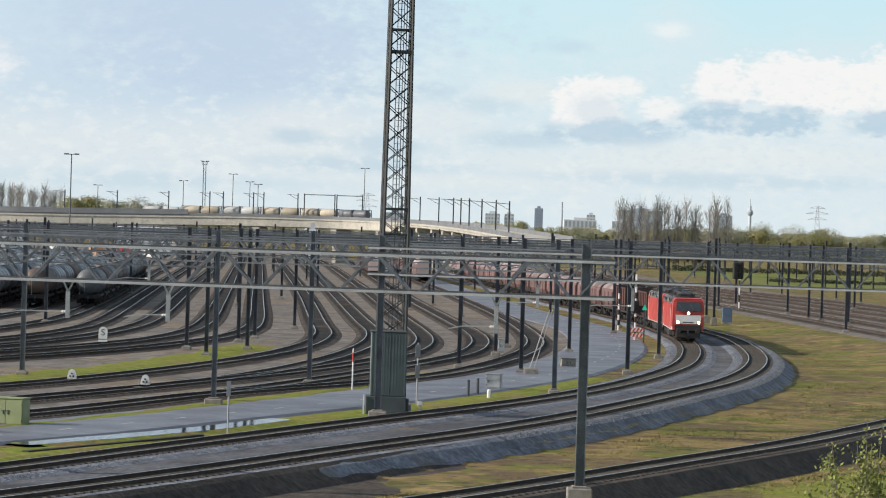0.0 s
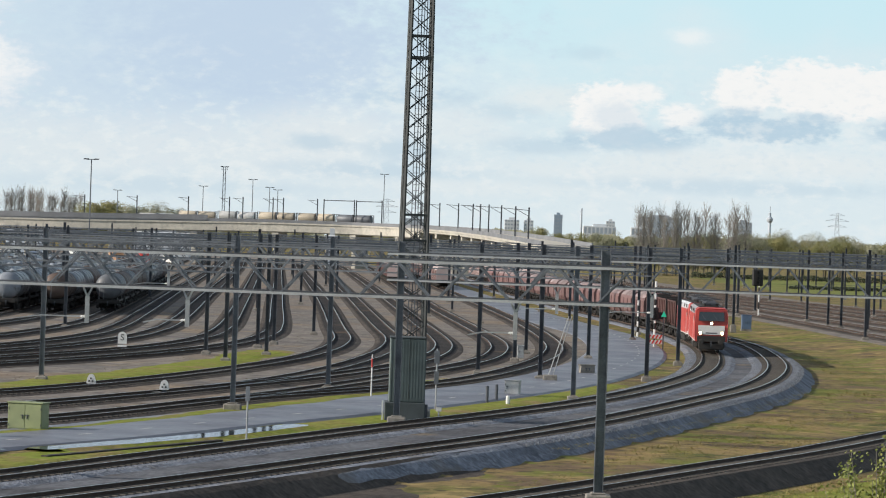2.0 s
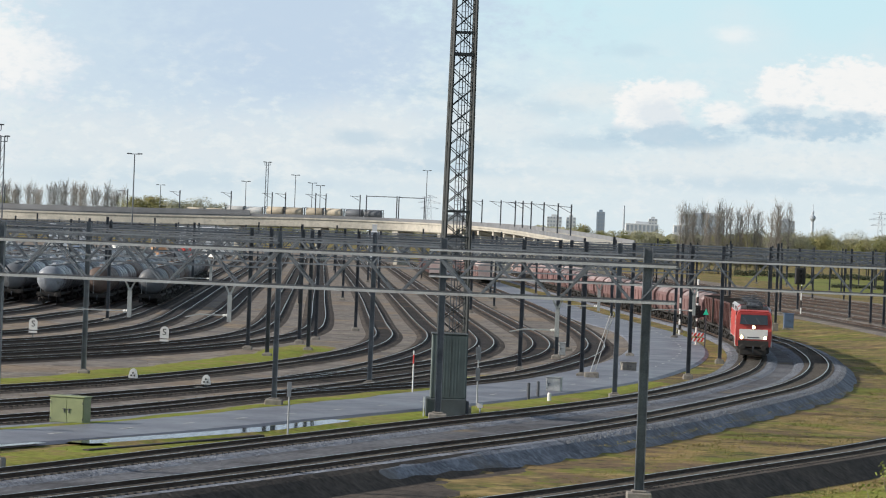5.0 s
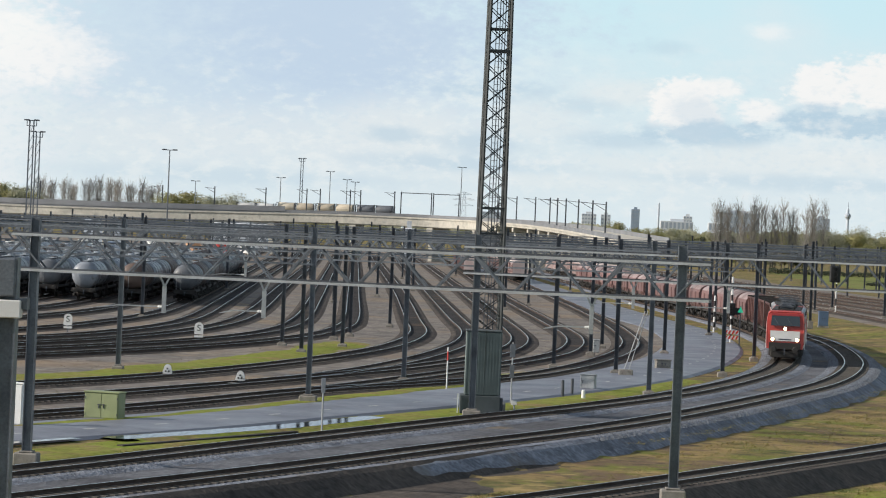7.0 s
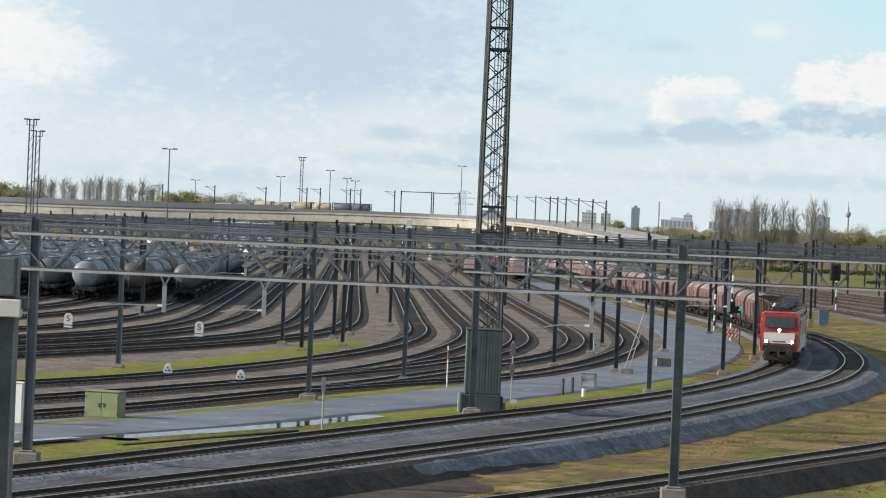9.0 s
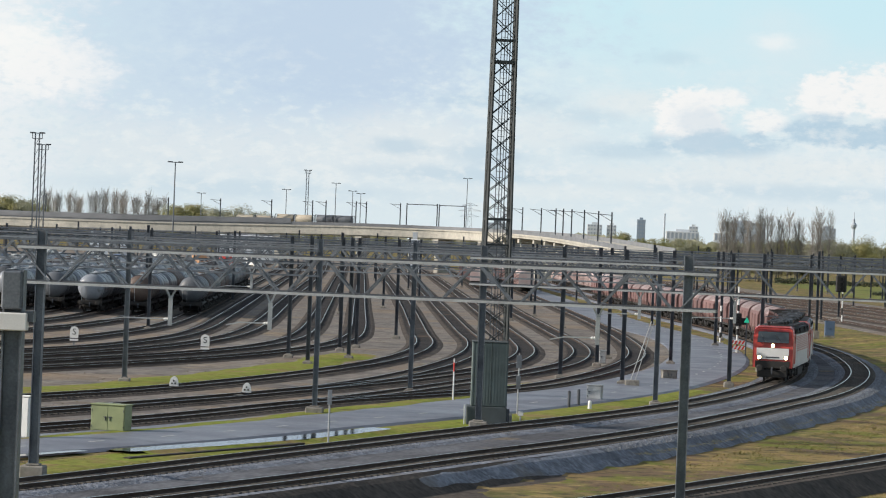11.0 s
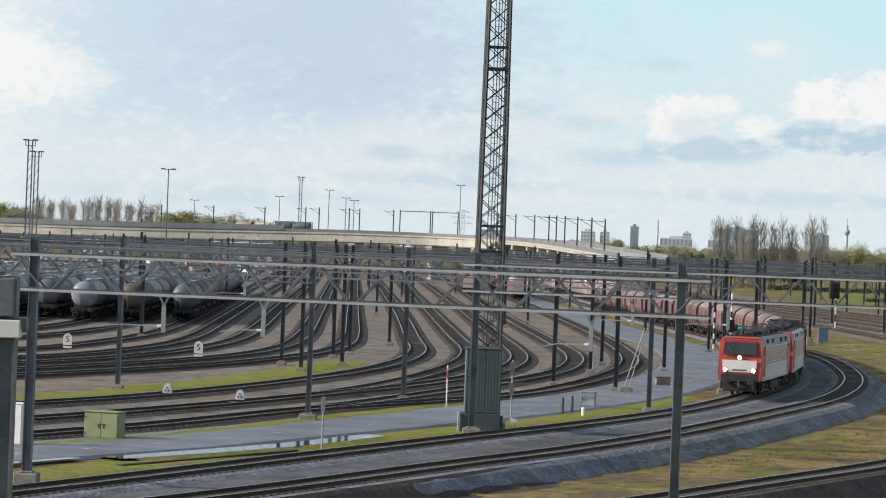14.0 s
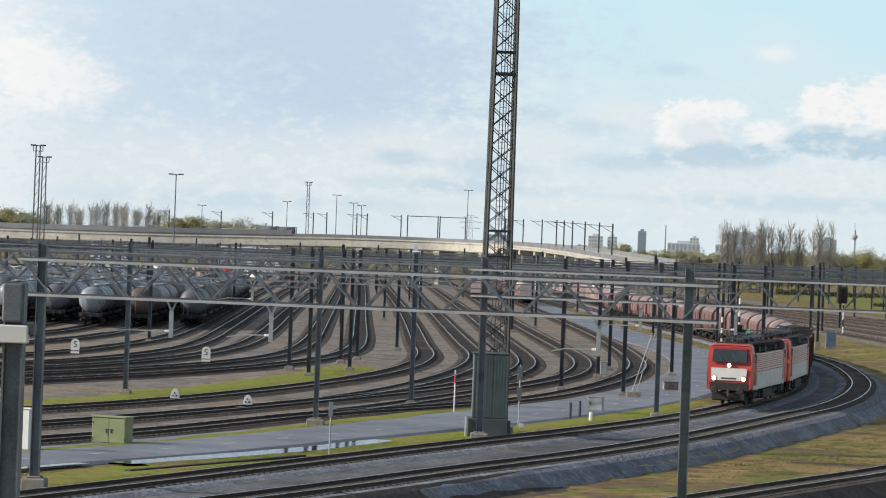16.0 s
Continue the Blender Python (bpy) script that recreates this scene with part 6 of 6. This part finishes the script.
def far_woods():
    rnd = random.Random(31)
    v, f = [], []
    for k in range(9000):
        x = rnd.uniform(-420, 620)
        y = 2300 + rnd.uniform(-60, 60)
        top = 13 + 5 * noise.noise((x * 0.02, 0, 0)) + 4 * noise.noise((x * 0.09, 3, 0))
        z = top * rnd.random() ** 0.6
        s = rnd.uniform(0.8, 2.2)
        a = rnd.uniform(0, 3.14)
        k0 = len(v)
        v.extend(((x - s, y, z), (x, y - s * math.sin(a), z - s), (x + s, y, z + rnd.uniform(-1, 1)), (x, y + s, z + s)))
        f.append((k0, k0 + 1, k0 + 2, k0 + 3))
    tagged(mesh_ob("far_woods", v, f, TREEHAZE), "hazy belt of distant woods", "woods", kind="stuff")


far_woods()


def shrub(x, y):
    rnd = random.Random(8)
    t = thing("shrub", pose(x, y, -1.0), "leafy green shrub with thin upright shoots", "shrub")
    v, f, lv, lf = [], [], [], []
    for k in range(64):
        a, r = rnd.uniform(0, 6.283), rnd.uniform(0.1, 1.5)
        base = Vector((math.cos(a) * r * 0.5, math.sin(a) * r * 0.5, 0))
        tip = Vector((math.cos(a) * r * 1.25, math.sin(a) * r * 1.25, rnd.uniform(3.4, 5.9) - r * 1.2))
        limb(v, f, base, tip, 0.03, 0.008)
        for j in range(120):
            q = base.lerp(tip, rnd.random() ** 0.6) + Vector((rnd.gauss(0, 0.13), rnd.gauss(0, 0.13), rnd.gauss(0, 0.13)))
            n = Vector((rnd.gauss(0, 1), rnd.gauss(0, 1), rnd.gauss(0.6, 1))).normalized()
            u = n.orthogonal().normalized() * rnd.uniform(0.04, 0.09)
            w = n.cross(u).normalized() * rnd.uniform(0.025, 0.055)
            k0 = len(lv)
            lv.extend((q + u, q + w, q - u, q - w))
            lf.append((k0, k0 + 1, k0 + 2, k0 + 3))
    mesh_ob("stems", v, f, BARK, t)
    mesh_ob("leaves", lv, lf, BUSHLEAF, t)


shrub(12.9, 95)


# ---- distant town ----
def town_block(name, x, y, w, h, material, label, rows, cols, z=-0.4):
    t = thing(name, pose(x, y, z), label, "building", "distant town")
    bm = bmesh.new()
    box(bm, -w / 2, w / 2, -w * 0.3, w * 0.3, 0, h, 0.2)
    part("wall", bm, material, t)
    bm = bmesh.new()
    box(bm, -w * 0.2, w * 0.2, -w * 0.2, w * 0.2, h, h + 2.0)
    part("roof_house", bm, material, t)
    for i in range(rows):
        zz = h * (i + 0.45) / rows
        for j in range(cols):
            bm = bmesh.new()
            xx = -w / 2 + w * (j + 0.5) / cols
            box(bm, xx - w / cols * 0.3, xx + w / cols * 0.3, -w * 0.3 - 0.1, -w * 0.3 + 0.1, zz, zz + h / rows * 0.45)
            part("window", bm, WINDOWGLASS, t)


# walls and windows wear the haze-paled town colours
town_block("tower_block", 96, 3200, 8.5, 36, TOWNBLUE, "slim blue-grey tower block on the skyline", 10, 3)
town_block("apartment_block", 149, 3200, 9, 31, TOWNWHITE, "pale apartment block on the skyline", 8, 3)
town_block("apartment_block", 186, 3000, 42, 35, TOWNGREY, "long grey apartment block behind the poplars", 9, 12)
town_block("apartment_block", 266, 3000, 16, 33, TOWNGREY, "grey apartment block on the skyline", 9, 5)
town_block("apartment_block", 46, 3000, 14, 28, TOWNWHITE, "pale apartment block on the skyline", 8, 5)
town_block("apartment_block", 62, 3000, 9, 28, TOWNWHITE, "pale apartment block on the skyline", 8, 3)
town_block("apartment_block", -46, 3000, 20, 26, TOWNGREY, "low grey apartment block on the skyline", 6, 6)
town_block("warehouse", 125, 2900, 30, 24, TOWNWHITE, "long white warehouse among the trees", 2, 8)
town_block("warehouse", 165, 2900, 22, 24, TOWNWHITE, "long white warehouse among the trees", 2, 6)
t = thing("observation_tower", pose(339.6, 3500, -0.4), "slim observation tower with a round platform", "tower")
bm = bmesh.new()
lathe(bm, [(1.8, 0), (1.6, 38), (1.4, 48), (0.5, 49), (0.3, 56)], 12)
part("shaft", bm, TOWNGREY, t)
bm = bmesh.new()
lathe(bm, [(1.7, 37), (3.3, 39.5), (3.5, 41.5), (2.6, 43), (1.5, 44)], 16)
part("platform", bm, TOWNGREY, t)


def pylon(x, y, h):
    t = thing("power_pylon", pose(x, y, -0.4), "faint distant power pylon", "pylon", "pylons")
    bm = bmesh.new()
    for s in (-1, 1):
        for e in (-1, 1):
            bar(bm, (s * 3.2, e * 3.2, 0), (s * 0.7, e * 0.7, h), 0.18)
    for k in range(9):
        z0, z1 = h * k / 9, h * (k + 1) / 9
        a, b = 3.2 - 2.5 * k / 9, 3.2 - 2.5 * (k + 1) / 9
        bar(bm, (-a, -a, z0), (b, -b, z1), 0.2)
        bar(bm, (a, -a, z0), (-b, -b, z1), 0.2)
    # faint because the haze is in this pale grey
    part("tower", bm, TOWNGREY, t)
    for z, w in ((0.72, 7.5), (0.84, 9.0), (0.95, 6.0)):
        bm = bmesh.new()
        bar(bm, (-w, 0, h * z), (w, 0, h * z), 0.25)
        bar(bm, (-w, 0, h * z), (0, 0, h * z + 2), 0.25)
        bar(bm, (w, 0, h * z), (0, 0, h * z + 2), 0.25)
        part("crossarm", bm, TOWNGREY, t)


pylon(296, 2500, 39)
pylon(-61, 2500, 38)
pylon(420, 2600, 36)
t = thing("chimney", pose(112, 3000, -0.4), "slim grey distant factory chimney", "chimney")
bm = bmesh.new()
lathe(bm, [(1.3, 0), (0.8, 41)], 10)
# same haze-paled grey as the town
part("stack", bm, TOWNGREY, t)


# ---- fields beyond the through tracks ----
def field(x0, x1, y0, y1, material, z, label):
    xs, ys = np.linspace(x0, x1, 8), np.linspace(y0, y1, 8)
    v = [(x + 4 * noise.noise((x * 0.05, y * 0.01, 1)), y, z) for y in ys for x in xs]
    f = [(j * 8 + i, j * 8 + i + 1, (j + 1) * 8 + i + 1, (j + 1) * 8 + i) for j in range(7) for i in range(7)]
    tagged(mesh_ob("field", v, f, material), label, "field", kind="structure")


field(70, 420, 690, 980, FIELD, -0.30, "bright green field beyond the tracks")
field(60, 420, 1000, 1040, GRASS, -0.26, "dry grass margin of the field")
field(100, 420, 560, 640, FIELD, -0.31, "green grass beyond the through tracks")


def hedge(x0, x1, y0, y1, h, seed):
    rnd = random.Random(seed)
    v, f = [], []
    for k in range(int((x1 - x0) * 60)):
        u = rnd.random()
        x, y = x0 + (x1 - x0) * u, y0 + (y1 - y0) * u + rnd.uniform(-1.2, 1.2)
        top = h * (0.75 + 0.5 * noise.noise((x * 0.11, seed, 0)) + 0.3 * noise.noise((x * 0.5, seed, 2)))
        p = Vector((x, y, -0.4 + max(0.2, top) * rnd.random() ** 0.6))
        n = Vector((rnd.gauss(0, 0.7), rnd.gauss(-0.5, 0.7), rnd.gauss(0.6, 0.6))).normalized()
        a = n.orthogonal().normalized() * rnd.uniform(0.12, 0.3)
        b = n.cross(a).normalized() * rnd.uniform(0.12, 0.3)
        k0 = len(v)
        v.extend((p + a, p + b, p - a, p - b))
        f.append((k0, k0 + 1, k0 + 2, k0 + 3))
    tagged(mesh_ob("hedge", v, f, LEAFDARK), "dark rough hedge of low bushes across the fields", "hedge", kind="stuff")


hedge(98, 150, 640, 655, 2.2, 1.0)
hedge(80, 150, 770, 780, 1.2, 2.0)
hedge(70, 180, 960, 965, 2.2, 4.0)


# ---- grass tufts and ballast stones ----
def scatter():
    rnd = random.Random(4)
    v, f = [], []
    n = 0
    xs, ys = [], []
    for _ in range(90000):
        y = 88 + 250 * rnd.random() ** 1.5
        xs.append(rnd.uniform(-0.17, 0.155) * y)
        ys.append(y)
    xs, ys = np.array(xs), np.array(ys)
    ob, oa, oc, orr = offset_from(LINE_B, xs, ys), offset_from(LINE_A, xs, ys), offset_from(LINE_C, xs, ys), offset_from(ROAD, xs, ys)
    keep = ((ob > np.where(ys < 151, 6.6, 3.7)) & ((oc < -3.1) | (oc > 3.1))) | ((oa < -2.8) & (orr > 5.0))
    for x, y, o in zip(xs[keep], ys[keep], ob[keep]):
        z = -1.0 if o > 4.4 else -0.33
        dens = noise.noise((x * 0.15, y * 0.08, 2.0))
        if o > 6.0 and dens < -0.35:
            continue
        h = rnd.uniform(0.04, 0.12) * (1 + 0.5 * dens) * (1.0 if o > 4.4 else 0.35)
        for b in range(3):
            a = rnd.uniform(0, 6.283)
            w = rnd.uniform(0.015, 0.035)
            dx, dy = math.cos(a), math.sin(a)
            lx, ly = rnd.gauss(0, 0.1), rnd.gauss(0, 0.1)
            k = len(v)
            v.extend(((x - dx * w + lx, y - dy * w, z), (x + dx * w + lx, y + dy * w, z), (x + lx * 2.4, y + ly * 2, z + h)))
            f.append((k, k + 1, k + 2))
    tagged(mesh_ob("grass_tufts", v, f, TUFT), "dry and green grass tufts", "grass", kind="stuff")
    # loose stones on the shoulders
    v, f = [], []
    for path, lo, hi, south in ((LINE_A, -2.4, -1.3, 95), (LINE_A, 1.3, 2.6, 95), (LINE_B, -2.4, -1.3, 95), (LINE_B, 1.3, 2.2, 152)):
        seg = path[(path[:, 1] > south) & (path[:, 1] < 290)]
        r = sides_of(seg)
        for _ in range(5200):
            i = int(len(seg) * rnd.random() ** 1.2)
            i = min(i, len(seg) - 2)
            o = rnd.uniform(lo, hi)
            q = seg[i] + (seg[i + 1] - seg[i]) * rnd.random() + r[i] * o
            zz = -0.18 - max(0, abs(o) - 1.75) * (0.33 if o > 0 else 0.38)
            s = rnd.uniform(0.025, 0.055)
            k = len(v)
            v.extend(((q[0] - s, q[1] - s * rnd.uniform(0.5, 1), zz - 0.02), (q[0] + s, q[1] - s * rnd.uniform(0.5, 1), zz - 0.02), (q[0] + s * rnd.uniform(-0.6, 0.6), q[1] + s, zz - 0.02), (q[0] + rnd.uniform(-0.02, 0.02), q[1], zz + s)))
            f.extend(((k, k + 1, k + 3), (k + 1, k + 2, k + 3), (k + 2, k, k + 3)))
    # lumps of spoil and weeds between the yard tracks
    wv, wf, gv, gf = [], [], [], []
    for _ in range(15000):
        y = 140 + 170 * rnd.random() ** 1.3
        x = rnd.uniform(-0.19, 0.05) * y
        if noise.noise((x * 0.2, y * 0.06, 5.0)) < 0.0:
            continue
        near = min(float(np.abs(np.interp(y, p[:, 1], p[:, 0]) - x)) for p in YARD_PATHS[:9])
        if near < 1.5 or offset_from(ROAD, np.array([x]), np.array([y]))[0] > -3.9:
            continue
        s = rnd.uniform(0.03, 0.08)
        tv, tf = (wv, wf) if rnd.random() < 0.6 else (gv, gf)
        k, h = len(tv), s * rnd.uniform(0.5, 1.0)
        for c in range(5):
            a = c * 1.2566 + rnd.uniform(-0.4, 0.4)
            tv.append((x + math.cos(a) * s * 1.6, y + math.sin(a) * s * 1.6, -0.31))
        tv.append((x + rnd.uniform(-0.03, 0.03), y, -0.29 + h))
        tf.extend((k + c, k + (c + 1) % 5, k + 5) for c in range(5))
    tagged(mesh_ob("weed_clumps", wv, wf, WEED), "low brown weeds and spoil between the yard tracks", "weeds", kind="stuff")
    tagged(mesh_ob("gravel_lumps", gv, gf, LUMP), "pale lumps of gravel between the yard tracks", "gravel", kind="stuff")
    tagged(mesh_ob("ballast_stones", v, f, STONE), "loose grey ballast stones", "stones", kind="stuff")


def island_mat(name, a, b, rough):
    m = bpy.data.materials.new(name)
    m.use_nodes = True
    N, L = m.node_tree.nodes, m.node_tree.links
    g = N.new("ShaderNodeNewGeometry")
    r = N.new("ShaderNodeMix")
    r.data_type = "RGBA"
    L.new(g.outputs["Random Per Island"], r.inputs["Factor"])
    r.inputs[6].default_value, r.inputs[7].default_value = (*a, 1), (*b, 1)
    p = N["Principled BSDF"]
    L.new(r.outputs[2], p.inputs["Base Color"])
    p.inputs["Roughness"].default_value = rough
    p.inputs["Specular IOR Level"].default_value = 0.2
    return m


TUFT = island_mat("grass_blades", (0.12, 0.14, 0.035), (0.33, 0.25, 0.10), 0.85)
WEED = island_mat("spoil_and_weeds", (0.05, 0.05, 0.03), (0.17, 0.13, 0.08), 0.95)
LUMP = island_mat("gravel_lump", (0.15, 0.135, 0.115), (0.30, 0.275, 0.24), 0.95)
STONE = island_mat("ballast_stone", (0.10, 0.11, 0.125), (0.25, 0.265, 0.29), 0.9)
scatter()


# ---- buildings and details under the viaduct ----
town_block("warehouse", -90, 948, 17, 8.4, TOWNWHITE, "low white shed behind the viaduct", 2, 7)
town_block("warehouse", -132, 955, 12, 7.6, TOWNGREY, "low grey shed behind the viaduct", 2, 5)
town_block("stair_tower", -36, 868, 3.2, 9.2, TOWNWHITE, "white stair tower with dark landings beside the viaduct", 4, 1)


def guy_stay(x, y, px, py, z):
    t = thing("guy_stay", Matrix(), "pale twin guy wires down to a concrete block", "guy wire")
    bm = bmesh.new()
    box(bm, x - 0.55, x + 0.45, y - 0.35, y + 0.35, -0.4, 0.22, 0.05)
    part("anchor_block", bm, CONCRETE, t)
    for d in (-0.16, 0.16):
        bm = bmesh.new()
        bar(bm, (x + d, y, 0.2), (px + d * 0.6, py, z), 0.045)
        part("stay", bm, STEEL_LIGHT, t)


guy_stay(6.5, 221.5, 7.7, 220.5, 4.4)


def hung_signal(x, y, z, label="dark signal box hanging from the portal beam"):
    t = thing("hanging_signal", pose(x, y, z), label, "signal", "signals")
    bm = bmesh.new()
    box(bm, -0.27, 0.27, -0.18, 0.18, -0.86, 0.0, 0.05)
    b = part("signal_box", bm, SIGNBLACK, t)
    for dz in (-0.2, -0.45, -0.7):
        bm = bmesh.new()
        lathe(bm, [(0.1, 0), (0.12, 0.14), (0.1, 0.14), (0.09, 0.03)], 12, Matrix.Translation((0, -0.18, dz)) @ Matrix.Rotation(radians(90), 4, "X"))
        part("hood", bm, SIGNBLACK, b)
    bm = bmesh.new()
    for dx in (-0.2, 0.2):
        bar(bm, (dx, 0, -0.02), (dx, 0, 0.5), 0.05)
    part("hanger", bm, STEEL_DARK, t)


hung_signal(15.2, 162.0, 8.55)


def parked_truck(x, y, material, label):
    t = thing("parked_truck", pose(x, y, -0.3, 0, 0, 20), label, "truck", "parked trucks")
    bm = bmesh.new()
    box(bm, -1.2, 1.2, -3.4, 2.6, 0.9, 3.4, 0.08)
    part("cargo_box", bm, material, t)
    bm = bmesh.new()
    extrude_outline(bm, [(-4.9, 0.6), (-4.9, 1.6), (-4.5, 2.6), (-3.5, 2.7), (-3.5, 0.6)], -1.1, 1.1, axis="x")
    part("cab", bm, material, t)
    bm = bmesh.new()
    extrude_outline(bm, [(-4.86, 1.65), (-4.52, 2.45), (-4.55, 2.45), (-4.95, 1.65)], -0.95, 0.95, axis="x")
    part("windscreen", bm, GLASS, t)
    for yy in (-4.2, 1.4):
        for xx in (-1.05, 1.05):
            bm = bmesh.new()
            lathe(bm, [(0.48, -0.14), (0.48, 0.14)], 14, Matrix.Translation((xx, yy, 0.48)) @ Matrix.Rotation(radians(90), 4, "Y"))
            part("wheel", bm, BLACK, t)


for x, y, m, label in ((-112, 700, SIGNWHITE, "white box truck parked behind the yard"), (-104, 720, SIGNWHITE, "white box truck parked behind the yard"), (-95, 705, BLUEGREY, "blue-grey box truck parked behind the yard"), (-118, 745, SIGNWHITE, "white box truck parked behind the yard"), (-88, 800, TANKORANGE, "orange-yellow box truck under the viaduct"), (-82, 805, SIGNRED, "red box truck under the viaduct"), (-75, 810, SIGNWHITE, "white box truck under the viaduct"), (-100, 810, SIGNWHITE, "white box truck under the viaduct")):
    parked_truck(x, y, m, label)


def parked_car(material, label):
    t = thing("parked_car", Matrix(), label, "car", "parked cars")
    bm = bmesh.new()
    extrude_outline(bm, [(-2.1, 0.35), (-2.15, 0.75), (-1.2, 0.95), (1.7, 0.98), (2.1, 0.8), (2.1, 0.35)], -0.86, 0.86, axis="x")
    part("body", bm, material, t)
    bm = bmesh.new()
    extrude_outline(bm, [(-1.15, 0.95), (-0.45, 1.42), (1.1, 1.42), (1.75, 0.97)], -0.74, 0.74, axis="x")
    part("cabin", bm, GLASS, t, "dark glazed cabin")
    bm = bmesh.new()
    extrude_outline(bm, [(-0.5, 1.41), (-0.4, 1.47), (1.05, 1.47), (1.15, 1.41)], -0.72, 0.72, axis="x")
    part("roof", bm, material, t)
    for yy in (-1.35, 1.35):
        for xx in (-0.8, 0.8):
            bm = bmesh.new()
            lathe(bm, [(0.32, -0.1), (0.32, 0.1)], 12, Matrix.Translation((xx, yy, 0.32)) @ Matrix.Rotation(radians(90), 4, "Y"))
            part("wheel", bm, BLACK, t)
    return t


def car_park():
    rnd = random.Random(19)
    kinds = [parked_car(SIGNWHITE, "white car in the car park beyond the yard"), parked_car(BLUEGREY, "blue-grey car in the car park beyond the yard"), parked_car(STEEL_LIGHT, "silver car in the car park beyond the yard")]
    used = set()
    for row, y in enumerate((655, 690, 735, 790, 850)):
        east = float(np.interp(y, YARD_PATHS[15][:, 1], YARD_PATHS[15][:, 0])) - 6
        x = -0.185 * y
        while x < east:
            k = row % 3 if row % 3 not in used else rnd.choice((0, 0, 1, 2, 2))
            m = pose(x, y + rnd.uniform(-0.6, 0.6), -0.3, 0, 0, rnd.uniform(-5, 5))
            if k in used:
                copy_thing(kinds[k], m)
            else:
                used.add(k)
                kinds[k].matrix_world = m
            x += 2.7 if rnd.random() < 0.8 else 5.4


car_park()


# ---- what moves ----
def motions():
    for ob, back, half in TRAIN:
        walk(ob, [(t, along(LINE_A, nose(t) + back, half, half)) for t in range(0, 17)])
    # the tail of the viaduct train, in metres along the deck
    for ob, back in VIADUCT_TRAIN:
        walk(ob, [(t, along(TRACK_UP, 333.0 - 3.4 * t - back, 3.8, 3.8)) for t in range(0, 17)])


motions()
